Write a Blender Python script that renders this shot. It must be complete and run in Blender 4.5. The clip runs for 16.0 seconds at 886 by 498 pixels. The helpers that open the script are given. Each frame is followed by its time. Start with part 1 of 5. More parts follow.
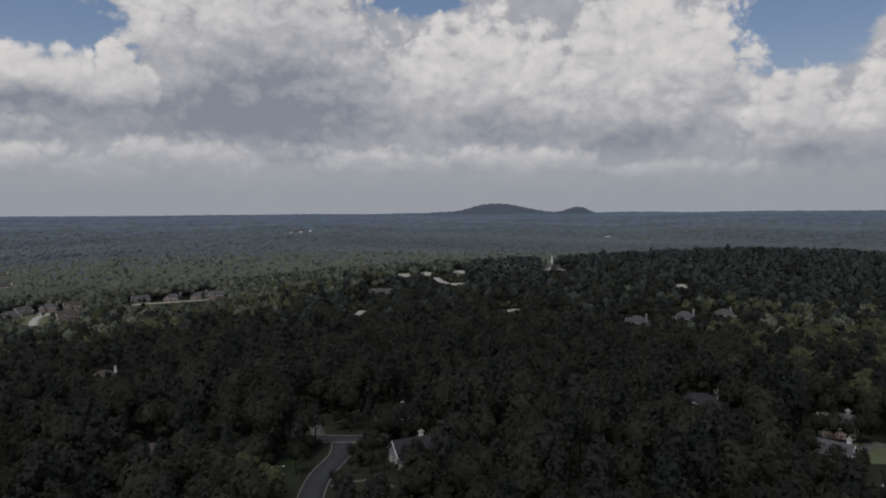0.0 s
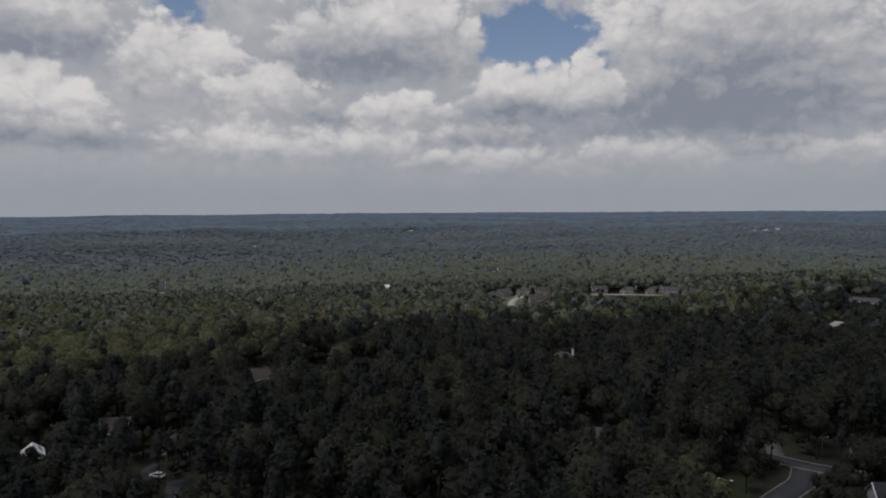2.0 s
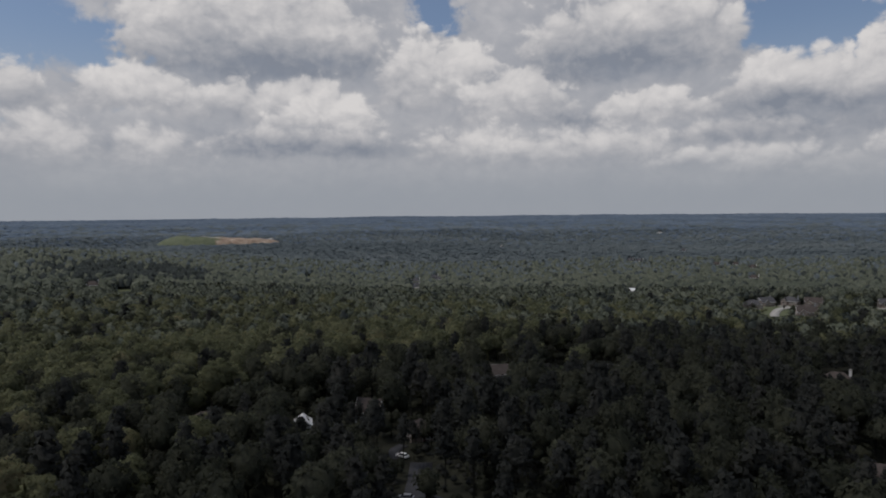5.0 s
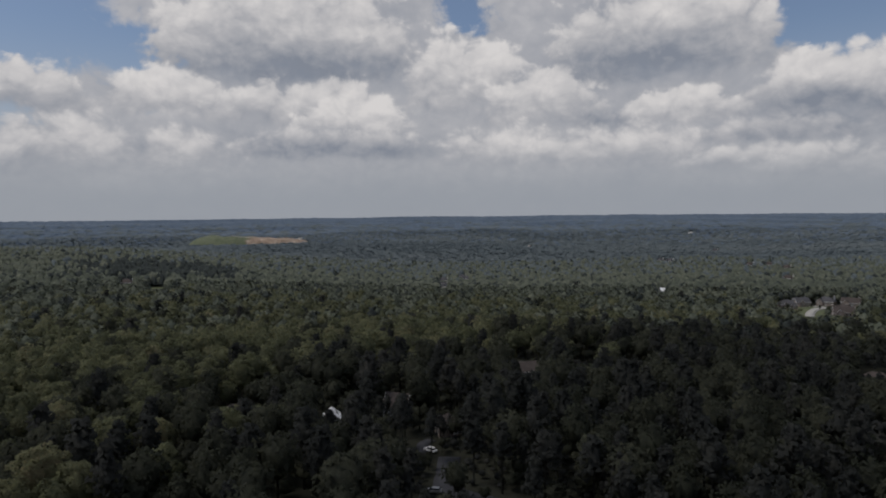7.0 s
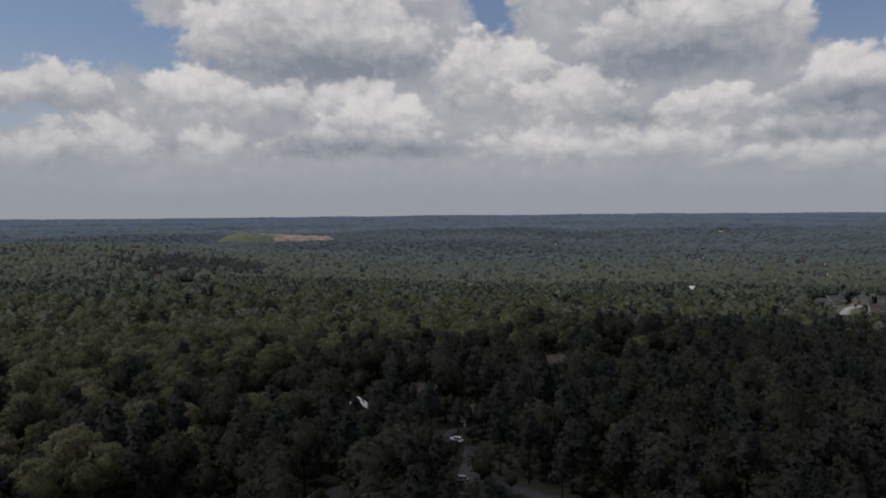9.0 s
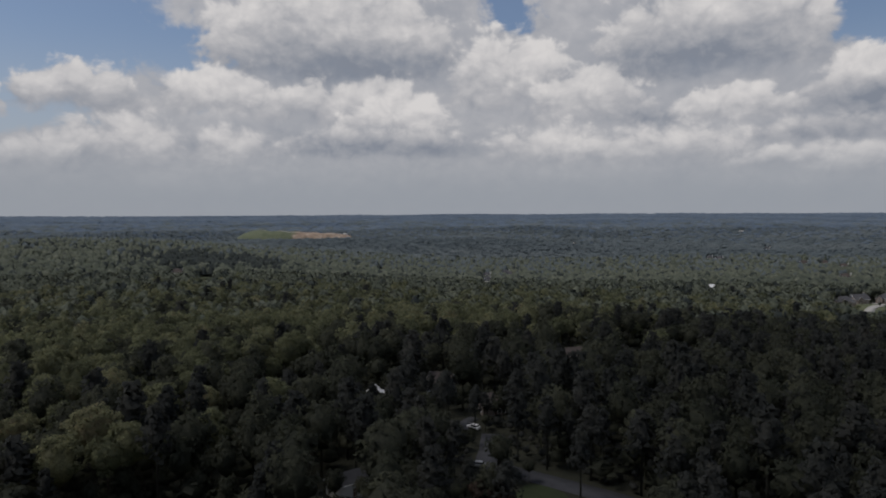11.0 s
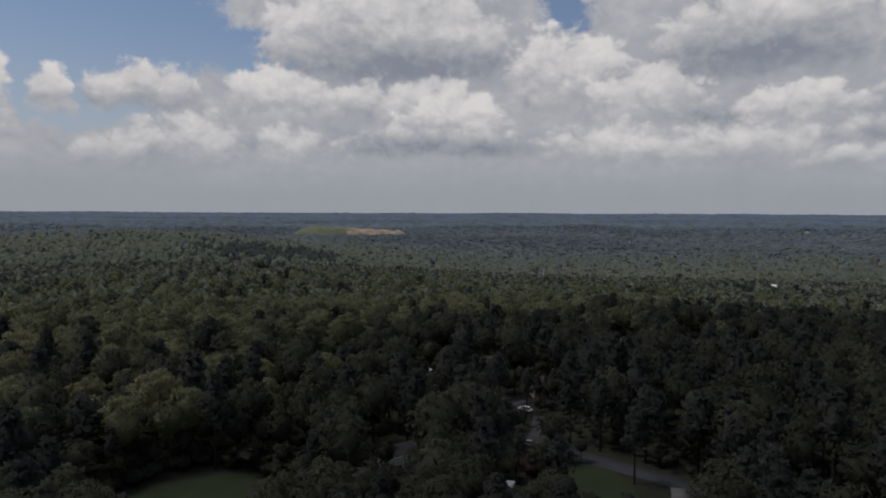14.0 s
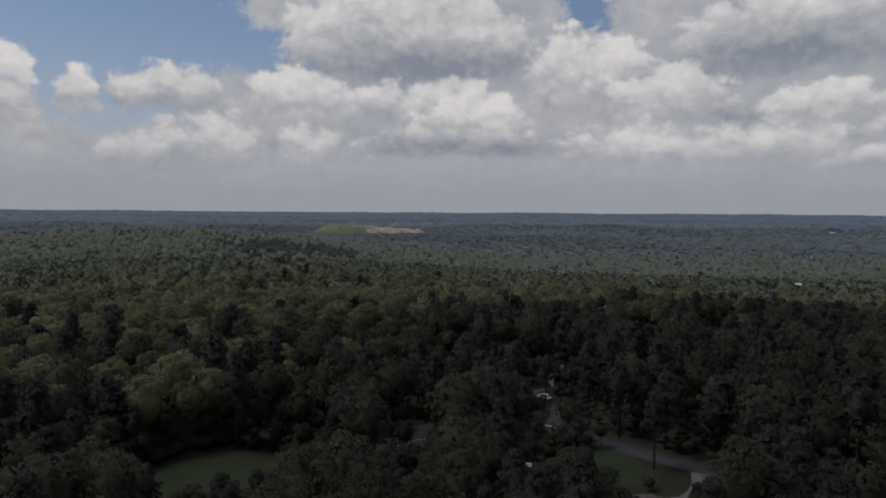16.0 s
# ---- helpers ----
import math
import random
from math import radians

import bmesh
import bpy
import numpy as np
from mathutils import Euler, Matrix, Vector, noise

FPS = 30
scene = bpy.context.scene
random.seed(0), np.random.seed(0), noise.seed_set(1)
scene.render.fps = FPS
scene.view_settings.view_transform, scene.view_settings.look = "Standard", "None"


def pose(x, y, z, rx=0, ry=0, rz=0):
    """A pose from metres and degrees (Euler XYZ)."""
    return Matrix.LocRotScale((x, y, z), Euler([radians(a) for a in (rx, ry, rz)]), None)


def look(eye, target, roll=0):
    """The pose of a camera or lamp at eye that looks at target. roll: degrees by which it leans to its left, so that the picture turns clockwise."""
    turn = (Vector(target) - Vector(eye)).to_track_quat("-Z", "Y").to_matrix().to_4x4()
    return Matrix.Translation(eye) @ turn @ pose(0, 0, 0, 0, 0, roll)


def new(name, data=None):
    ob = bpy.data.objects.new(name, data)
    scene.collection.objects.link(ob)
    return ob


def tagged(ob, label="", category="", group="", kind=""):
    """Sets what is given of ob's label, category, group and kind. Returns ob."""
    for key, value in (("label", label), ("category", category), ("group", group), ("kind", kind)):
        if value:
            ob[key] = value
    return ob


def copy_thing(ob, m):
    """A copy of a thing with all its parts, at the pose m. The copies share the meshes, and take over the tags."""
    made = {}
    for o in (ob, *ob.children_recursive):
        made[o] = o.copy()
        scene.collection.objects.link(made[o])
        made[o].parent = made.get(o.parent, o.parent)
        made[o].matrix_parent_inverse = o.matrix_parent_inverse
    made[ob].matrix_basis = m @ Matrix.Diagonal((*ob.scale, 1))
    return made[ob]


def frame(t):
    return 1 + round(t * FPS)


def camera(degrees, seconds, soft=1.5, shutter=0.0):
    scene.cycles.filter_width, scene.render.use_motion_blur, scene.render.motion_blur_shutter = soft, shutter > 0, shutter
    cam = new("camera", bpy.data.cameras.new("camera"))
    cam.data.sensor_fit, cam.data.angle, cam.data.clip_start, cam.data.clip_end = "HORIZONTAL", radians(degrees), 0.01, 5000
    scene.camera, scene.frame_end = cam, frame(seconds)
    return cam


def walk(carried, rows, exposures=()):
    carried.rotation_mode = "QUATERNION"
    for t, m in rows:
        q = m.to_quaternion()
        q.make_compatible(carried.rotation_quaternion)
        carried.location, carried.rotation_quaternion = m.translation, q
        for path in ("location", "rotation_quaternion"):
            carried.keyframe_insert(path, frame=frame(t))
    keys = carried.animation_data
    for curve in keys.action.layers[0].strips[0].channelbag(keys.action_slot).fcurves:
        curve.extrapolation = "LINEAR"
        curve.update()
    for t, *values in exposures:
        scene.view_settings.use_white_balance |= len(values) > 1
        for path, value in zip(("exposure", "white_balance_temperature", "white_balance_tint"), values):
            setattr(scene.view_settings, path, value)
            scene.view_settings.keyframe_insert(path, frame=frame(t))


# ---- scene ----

# ---------------------------------------------------------------- camera
cam = camera(66.38, 16.0, soft=2.0)
PATH = [
    (0, pose(-0.00, -0.00, 80.00, 86.775, 0.420, 0.006)),
    (0.5, pose(-0.52, 1.26, 79.52, 86.785, 0.318, 3.899)),
    (1, pose(-0.93, 2.65, 79.05, 86.789, 0.285, 12.279)),
    (1.5, pose(-0.71, 4.24, 78.79, 86.766, 0.329, 26.714)),
    (2, pose(-0.30, 6.15, 78.57, 86.756, 0.360, 37.406)),
    (2.5, pose(0.07, 8.03, 78.35, 86.826, 0.346, 48.735)),
    (3, pose(0.06, 9.18, 78.27, 86.875, 0.291, 55.004)),
    (3.5, pose(-0.24, 9.70, 78.30, 86.913, 0.354, 56.422)),
    (4, pose(-0.49, 9.65, 78.16, 86.947, 0.385, 56.873)),
    (6.5, pose(-1.33, 9.54, 76.01, 87.065, 0.435, 59.688)),
    (7, pose(-1.47, 9.53, 75.35, 87.069, 0.445, 60.240)),
    (7.5, pose(-1.63, 9.60, 74.56, 87.061, 0.492, 60.763)),
    (8, pose(-1.95, 9.59, 73.72, 87.026, 0.493, 61.313)),
    (8.5, pose(-2.17, 9.68, 72.85, 87.007, 0.408, 61.880)),
    (9, pose(-2.42, 9.80, 71.97, 87.008, 0.368, 62.462)),
    (11.5, pose(-3.19, 9.75, 66.81, 86.972, 0.030, 64.775)),
    (12, pose(-3.22, 9.80, 65.86, 86.986, -0.065, 65.905)),
    (12.5, pose(-3.18, 9.79, 64.84, 86.971, -0.159, 66.624)),
    (13, pose(-3.19, 9.72, 63.82, 86.964, -0.269, 67.256)),
    (13.5, pose(-3.13, 9.63, 62.78, 86.936, -0.339, 67.864)),
    (14, pose(-3.11, 9.57, 61.71, 86.906, -0.393, 68.427)),
    (14.5, pose(-3.09, 9.59, 60.68, 86.869, -0.429, 68.955)),
    (15, pose(-2.99, 9.54, 59.66, 86.863, -0.439, 69.417)),
    (15.5, pose(-2.82, 9.51, 58.62, 86.848, -0.468, 69.774)),
    (16, pose(-2.63, 9.33, 57.59, 86.904, -0.538, 70.043)),
]
walk(cam, PATH, exposures=((0.0, 0.0, 6400, 13), (16.0, 0.0, 6400, 13)))

# ---------------------------------------------------------------- world and sun
SUN_AZ, SUN_EL = 158.0, 60.0            # degrees, to the left of north and above the horizon
world = bpy.data.worlds.new("sky")
scene.world = world
world.use_nodes = True
wt = world.node_tree
wt.nodes.clear()


class Net:
    """Short hand for building node trees out of sums."""

    def __init__(self, tree):
        self.t = tree

    def node(self, kind, **props):
        n = self.t.nodes.new(kind)
        for k, v in props.items():
            setattr(n, k, v)
        return n

    def put(self, sock, v):
        if isinstance(v, bpy.types.NodeSocket):
            self.t.links.new(v, sock)
        elif v is not None:
            sock.default_value = v

    def m(self, op, a, b=None, c=None, clamp=False):
        n = self.node("ShaderNodeMath", operation=op, use_clamp=clamp)
        for s_, v in zip(n.inputs, (a, b, c)):
            self.put(s_, v)
        return n.outputs[0]

    def v(self, op, a, b=None, c=None):
        n = self.node("ShaderNodeVectorMath", operation=op)
        for s_, v in zip(n.inputs, (a, b, c)):
            self.put(s_, v)
        return n.outputs["Value"] if op in ("DOT_PRODUCT", "LENGTH", "DISTANCE") else n.outputs[0]

    def xyz(self, x=0.0, y=0.0, z=0.0):
        n = self.node("ShaderNodeCombineXYZ")
        for s_, v in zip(n.inputs, (x, y, z)):
            self.put(s_, v)
        return n.outputs[0]

    def noise(self, vec, scale, detail=4.0, rough=0.55, colour=False):
        n = self.node("ShaderNodeTexNoise")
        self.put(n.inputs["Vector"], vec)
        n.inputs["Scale"].default_value, n.inputs["Detail"].default_value, n.inputs["Roughness"].default_value = scale, detail, rough
        return n.outputs["Color" if colour else "Fac"]

    def puffs(self, vec, scale, detail=3.0, rough=0.5, soft=0.0):
        n = self.node("ShaderNodeTexVoronoi", feature="SMOOTH_F1" if soft else "F1", voronoi_dimensions="2D", normalize=True)
        if soft:
            n.inputs["Smoothness"].default_value = soft
        self.put(n.inputs["Vector"], vec)
        n.inputs["Scale"].default_value, n.inputs["Detail"].default_value, n.inputs["Roughness"].default_value = scale, detail, rough
        return self.m("SUBTRACT", 1.0, n.outputs["Distance"])

    def step(self, v, lo, hi, to0=0.0, to1=1.0):
        n = self.node("ShaderNodeMapRange", interpolation_type="SMOOTHSTEP")
        for s_, x in zip(n.inputs, (v, lo, hi, to0, to1)):
            self.put(s_, x)
        return n.outputs[0]

    def mix(self, f, a, b, blend="MIX"):
        n = self.node("ShaderNodeMix", data_type="RGBA", blend_type=blend)
        for s_, x in ((n.inputs[0], f), (n.inputs[6], a), (n.inputs[7], b)):
            self.put(s_, (*x, 1.0) if isinstance(x, tuple) and len(x) == 3 else x)
        return n.outputs[2]


N = Net(wt)
way = N.node("ShaderNodeTexCoord").outputs["Generated"]
sep = N.node("ShaderNodeSeparateXYZ")
N.put(sep.inputs[0], way)
deg = 180 / math.pi
elev = N.m("MULTIPLY", N.m("ARCSINE", sep.outputs[2]), deg)
azim = N.m("MULTIPLY", N.m("ARCTAN2", N.m("MULTIPLY", sep.outputs[0], -1.0), sep.outputs[1]), deg)
plain = N.xyz(azim, elev)
clear = N.node("ShaderNodeTexSky", sky_type="NISHITA", sun_disc=False, sun_elevation=radians(SUN_EL), sun_rotation=radians(-SUN_AZ), altitude=300.0, dust_density=1.6)
tint = N.mix(1.0, clear.outputs[0], (0.68, 0.73, 0.78), "MULTIPLY")
heaven = N.mix(N.step(elev, 3.0, 15.0, 0.75, 0.12), tint, (3.5, 3.8, 4.2))
broad = N.noise(plain, 0.10, 4.0, 0.55)
soft_ = N.noise(N.v("MULTIPLY", plain, (1.0, 1.7, 0.0)), 0.35, 5.0, 0.55)
wob = N.v("MULTIPLY_ADD", N.noise(plain, 0.30, 2.0, 0.5, True), (2.6, 1.6, 0.0), (-1.3, -0.8, 0.0))
at = N.v("MULTIPLY", N.v("ADD", plain, wob), (1.0, 1.2, 0.0))


def paint(glow):
    """Cloud colour, from shaded base to sunlit top."""
    ramp_ = N.node("ShaderNodeValToRGB")
    N.put(ramp_.inputs[0], glow)
    els = ramp_.color_ramp.elements
    els[0].position, els[0].color = 0.0, (2.15, 2.40, 2.80, 1)
    els[1].position, els[1].color = 1.0, (6.5, 6.35, 6.1, 1)
    els.new(0.5).color = (4.05, 4.10, 4.2, 1)
    return ramp_.outputs[0]


big, small = N.puffs(at, 0.30, 4.0, 0.48), N.puffs(at, 0.80, 2.0, 0.5)
big_over = N.puffs(N.v("ADD", at, (0.25, 0.75, 0.0)), 0.30, 4.0, 0.48)
# lit heads and dull creases of the billows
heads = N.m("ADD", N.m("MULTIPLY", N.m("SUBTRACT", big, big_over), 0.42), N.m("ADD", N.m("MULTIPLY", N.m("SUBTRACT", small, 0.62), 0.40), N.m("MULTIPLY", N.m("SUBTRACT", big, 0.60), 0.34)))
patches = N.m("ADD", N.m("MULTIPLY", N.m("SUBTRACT", broad, 0.5), 0.5), N.m("MULTIPLY", N.m("SUBTRACT", soft_, 0.5), 0.34))


def blots(rows):
    """A sum of soft ellipses: azimuth, elevation, half width, half height in degrees, weight."""
    total = 0.0
    for a, e, wa, we, weight in rows:
        d = N.v("MULTIPLY", N.v("SUBTRACT", strayed, (a, e, 0.0)), (1 / wa, 1 / we, 0.0))
        total = N.m("MULTIPLY_ADD", N.m("POWER", math.e, N.m("MULTIPLY", N.v("DOT_PRODUCT", d, d), -1.0)), weight, total)
    return total


strayed = N.v("ADD", plain, N.v("MULTIPLY_ADD", N.noise(plain, 0.45, 4.0, 0.6, True), (3.6, 1.8, 0.0), (-1.8, -0.9, 0.0)))
# blue openings and dull undersides
OPEN_SKY = [(97, 15.0, 9, 4.6, 2.2), (97, 9.0, 6.0, 3.2, 1.4), (83.6, 12.2, 3.0, 2.0, 1.1), (82.5, 7.9, 2.8, 0.9, 0.45), (58.3, 16.2, 2.8, 2.0, 1.0), (30.3, 13.8, 4.4, 3.2, 1.3), (24.6, 12.6, 3.2, 2.2, 1.1), (2.4, 17.0, 5.0, 1.6, 1.1), (-27.7, 13.2, 5.2, 3.6, 1.5)]
DULL = [(70.3, 12.0, 9.1, 1.4, 0.4), (42.7, 12.3, 6.3, 1.9, 0.42), (31.4, 8.2, 4.3, 1.1, 0.4), (32.4, 6.1, 4.7, 0.9, 0.35), (69.5, 5.6, 8.5, 1.1, 0.4), (47.0, 7.5, 4.0, 0.6, 0.3), (84.0, 5.2, 2.4, 0.9, 0.15),
        (14.4, 10.6, 8.4, 4.3, 0.38), (15.4, 7.2, 11.8, 1.4, 0.32), (-5.5, 6.5, 4.7, 1.4, 0.3), (-16.2, 5.4, 5.2, 1.6, 0.36), (-28.6, 4.0, 3.3, 1.6, 0.33), (11.9, 5.1, 2.3, 1.0, 0.35)]
patches = N.m("SUBTRACT", patches, blots(DULL))
gap = N.step(N.m("ADD", blots(OPEN_SKY), N.m("ADD", N.m("MULTIPLY", N.m("SUBTRACT", 0.60, big), 0.9), N.m("MULTIPLY", N.m("SUBTRACT", 0.60, small), 0.4))), 0.25, 0.62)
# the pale sheet between the clouds
sheet_veil = N.m("MULTIPLY", N.m("SUBTRACT", 1.0, gap), N.step(elev, 17.0, 30.0, 0.94, 0.35))
heaven = N.mix(sheet_veil, heaven, paint(N.m("ADD", N.m("MULTIPLY", heads, 0.55), N.m("ADD", patches, 0.43), clamp=True)))
# the single cumulus clouds, in three tiers: azimuth, elevation of the base, half width, height, how grey
HIGH = [(72.6, 10.8, 11.5, 9.7, 0.55), (42.3, 10.6, 9.9, 8.8, 0.6), (58.1, 8.4, 5.9, 6.7, 0.15), (31.0, 7.0, 6.4, 5.1, 0.6), (-16.9, 3.9, 9.1, 14.7, 0.3), (-3.2, 5.6, 11.0, 10.3, 0.3), (15.4, 6.1, 12.2, 14.3, 1.0), (10, 24, 30, 14, 0.3)]
MIDDLE = [(92.2, 7.7, 5.0, 3.6, 0.9), (81.8, 7.8, 5.2, 4.0, 0.2), (51.8, 7.3, 5.3, 5.1, 0.45), (41.0, 7.1, 5.4, 2.8, 0.3), (71.3, 7.4, 8.5, 3.8, 0.25), (67.6, 6.6, 5.1, 3.2, 0.0), (102.7, 5.5, 2.5, 6.2, 0.5), (98.3, 7.1, 1.9, 3.3, 0.25),
          (-27.9, 2.7, 5.0, 7.8, 0.45), (-32.6, 2.9, 3.4, 7.8, 0.15), (25.2, 6.9, 2.9, 6.0, 0.0)]
LOW = [(34.2, 5.3, 6.8, 2.0, 0.8), (69.0, 4.6, 9.3, 2.8, 0.85), (88.3, 3.5, 7.2, 4.1, 0.5), (81.1, 3.8, 4.6, 3.5, 0.25), (54.4, 4.0, 7.0, 3.5, 0.15), (45.3, 3.8, 7.4, 3.4, 0.3), (34.2, 3.4, 7.5, 1.9, 0.25), (94.4, 3.2, 3.4, 2.6, 0.6),
       (29.6, 2.7, 7.2, 2.5, 0.1), (20.6, 3.3, 7.1, 2.9, 0.1), (11.9, 4.1, 3.2, 1.8, 0.85), (6.3, 2.9, 7.0, 2.8, 0.15), (-5.5, 2.9, 9.3, 2.8, 0.2), (-19.1, 2.2, 8.5, 2.0, 0.15)]
for tier, edge, lit in ((HIGH, 0.30, 0.50), (MIDDLE, 0.28, 0.48), (LOW, 0.46, 0.38)):
    for a0, e0, wide, tall, grey in tier:
        u = N.m("ABSOLUTE", N.m("DIVIDE", N.m("SUBTRACT", azim, a0), wide))
        h = N.m("DIVIDE", N.m("SUBTRACT", elev, e0), tall)
        dome = N.m("SUBTRACT", N.m("SUBTRACT", 1.0, N.m("POWER", u, 2.4)), N.m("MULTIPLY", h, N.m("ABSOLUTE", h)))
        dens = N.m("ADD", N.m("MULTIPLY", dome, 0.70), N.m("ADD", N.m("MULTIPLY", N.m("SUBTRACT", big, 0.60), 1.10), N.m("MULTIPLY_ADD", N.m("SUBTRACT", small, 0.60), 0.45, N.m("MULTIPLY", N.m("SUBTRACT", soft_, 0.5), 0.7))))
        foot = N.step(N.m("ADD", N.m("MULTIPLY", N.m("SUBTRACT", soft_, 0.5), 1.0), h), -0.12, 0.20)
        veil = N.m("MULTIPLY", N.step(dens, 0.08, 0.08 + edge), foot)
        rise = N.step(N.m("MULTIPLY_ADD", N.m("SUBTRACT", soft_, 0.5), 0.5, h), 0.0, 0.72)
        glow = N.m("ADD", N.m("MULTIPLY_ADD", rise, lit, 0.36 - 0.12 * grey), N.m("ADD", patches, heads), clamp=True)
        heaven = N.mix(veil, heaven, paint(glow))
# haze low over the land
heaven = N.mix(N.step(elev, 1.0, 6.2, 0.92, 0.0), heaven, (2.90, 3.15, 3.42))
back = N.node("ShaderNodeBackground")
N.put(back.inputs[0], heaven)
back.inputs[1].default_value = 0.10
wout = N.node("ShaderNodeOutputWorld")
N.put(wout.inputs[0], back.outputs[0])

sun = new("sun", bpy.data.lights.new("sun", "SUN"))
sun.data.energy, sun.data.angle, sun.data.color = 1.35, radians(22.0), (1.0, 0.95, 0.87)
sa, se = radians(SUN_AZ), radians(SUN_EL)
sun.matrix_world = look((0, 0, 400), (math.sin(sa) * math.cos(se), -math.cos(sa) * math.cos(se), 400 - math.sin(se)))
tagged(sun, "", "", "", "structure")


# ---------------------------------------------------------------- materials
def material(name, build, rough=0.8, spec=0.3, metal=0.0):
    mat = bpy.data.materials.new(name)
    mat.use_nodes = True
    net = Net(mat.node_tree)
    bsdf = mat.node_tree.nodes["Principled BSDF"]
    bsdf.inputs["Roughness"].default_value, bsdf.inputs["Specular IOR Level"].default_value, bsdf.inputs["Metallic"].default_value = rough, spec, metal
    build(net, bsdf)
    return mat


def ramp(net, fac, stops):
    n = net.node("ShaderNodeValToRGB")
    net.put(n.inputs[0], fac)
    els = n.color_ramp.elements
    while len(els) < len(stops):
        els.new(0.5)
    for e, (p, c) in zip(els, stops):
        e.position, e.color = p, (*c, 1)
    return n.outputs[0]


def bump(net, bsdf, height, strength, dist):
    b = net.node("ShaderNodeBump")
    b.inputs["Strength"].default_value, b.inputs["Distance"].default_value = strength, dist
    net.put(b.inputs["Height"], height)
    net.put(bsdf.inputs["Normal"], b.outputs[0])


def mottled(name, dark, light, scale, rough=0.8, spec=0.3, metal=0.0, fine=8.0, relief=0.0):
    """A surface with stains and grain at two sizes; scale in repeats per metre."""
    def build(net, bsdf):
        where = net.node("ShaderNodeTexCoord").outputs["Object"]
        a = net.noise(where, scale, 5.0, 0.6)
        b = net.noise(where, scale * fine, 3.0, 0.6)
        f = net.m("ADD", net.m("MULTIPLY", a, 0.65), net.m("MULTIPLY", b, 0.35))
        net.put(bsdf.inputs["Base Color"], ramp(net, f, ((0.3, dark), (0.7, light))))
        if relief:
            bump(net, bsdf, b, 0.6, relief)
    return material(name, build, rough, spec, metal)


def foliage(name, stops, rough=0.65, through_=0.45, shuffled=True):
    """Leaves: the colour varies from tree to tree and from clump to clump."""
    mat = bpy.data.materials.new(name)
    mat.use_nodes = True
    net = Net(mat.node_tree)
    bsdf = mat.node_tree.nodes["Principled BSDF"]
    bsdf.inputs["Roughness"].default_value, bsdf.inputs["Specular IOR Level"].default_value = rough, 0.12
    tone = net.node("ShaderNodeAttribute", attribute_name="tone").outputs["Fac"]
    rnd = net.node("ShaderNodeObjectInfo").outputs["Random"]
    isl = net.node("ShaderNodeNewGeometry").outputs["Random Per Island"]
    f = net.m("FRACT", net.m("ADD", tone, rnd)) if shuffled else tone
    f = net.m("ADD", net.m("MULTIPLY", f, 0.75), net.m("MULTIPLY", isl, 0.25))
    where = net.node("ShaderNodeNewGeometry").outputs["Position"]
    grain, tuft = net.noise(where, 2.0, 4.0, 0.75), net.noise(where, 0.28, 3.0, 0.6)
    col = net.mix(1.0, ramp(net, f, stops), ramp(net, grain, ((0.30, (0.61, 0.61, 0.61)), (0.72, (1.29, 1.29, 1.24)))), "MULTIPLY")
    col = net.mix(1.0, col, ramp(net, tuft, ((0.34, (0.68, 0.70, 0.74)), (0.68, (1.26, 1.25, 1.18)))), "MULTIPLY")
    net.put(bsdf.inputs["Base Color"], col)
    tr = net.node("ShaderNodeBsdfTranslucent")
    net.put(tr.inputs[0], col)
    ms = net.node("ShaderNodeMixShader")
    ms.inputs[0].default_value = through_
    net.put(ms.inputs[1], bsdf.outputs[0])
    net.put(ms.inputs[2], tr.outputs[0])
    net.put(mat.node_tree.nodes["Material Output"].inputs[0], ms.outputs[0])
    return mat


# Besides species, pine and oak hold cloud shade, poplar the sunlit tone.
M_PINE = foliage("pine_needles_shaded", ((0.0, (0.0382, 0.0424, 0.0424)), (0.5, (0.0527, 0.0570, 0.0545)), (1.0, (0.0711, 0.0725, 0.0696))), 0.65, 0.6)
M_OAK = foliage("oak_leaves_shaded", ((0.0, (0.0431, 0.0488, 0.0357)), (0.5, (0.0630, 0.0680, 0.0507)), (1.0, (0.0849, 0.0896, 0.0644))), 0.65, 0.6)
# This green holds both aerial haze and cloud shade for farther dark trees.
M_HAZEPINE = foliage("hazed_shaded_pines", ((0.0, (0.0382, 0.0470, 0.0458)), (0.5, (0.0516, 0.0610, 0.0594)), (1.0, (0.0673, 0.0786, 0.0731))), 0.9, 0.2)
M_POPLAR = foliage("poplar_leaves_sunlit", ((0.0, (0.1076, 0.1180, 0.0717)), (0.45, (0.1558, 0.1662, 0.0981)), (0.9, (0.2109, 0.2143, 0.1273)), (1.0, (0.2467, 0.2143, 0.1346))), 0.65, 0.6)
M_BLOSSOM = foliage("pale_blossom", ((0.0, (0.060, 0.056, 0.050)), (0.6, (0.100, 0.092, 0.086)), (1.0, (0.260, 0.240, 0.235))))
M_RUST = foliage("rust_leaves", ((0.0, (0.042, 0.032, 0.027)), (1.0, (0.066, 0.045, 0.036))))
# Aerial haze is put into these three leaf colours, bluer with distance.
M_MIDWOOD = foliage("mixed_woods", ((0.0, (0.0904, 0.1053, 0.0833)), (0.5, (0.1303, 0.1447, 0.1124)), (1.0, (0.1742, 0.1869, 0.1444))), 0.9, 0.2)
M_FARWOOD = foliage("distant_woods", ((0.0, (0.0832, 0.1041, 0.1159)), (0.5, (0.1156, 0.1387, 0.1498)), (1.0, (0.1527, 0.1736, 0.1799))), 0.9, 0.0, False)
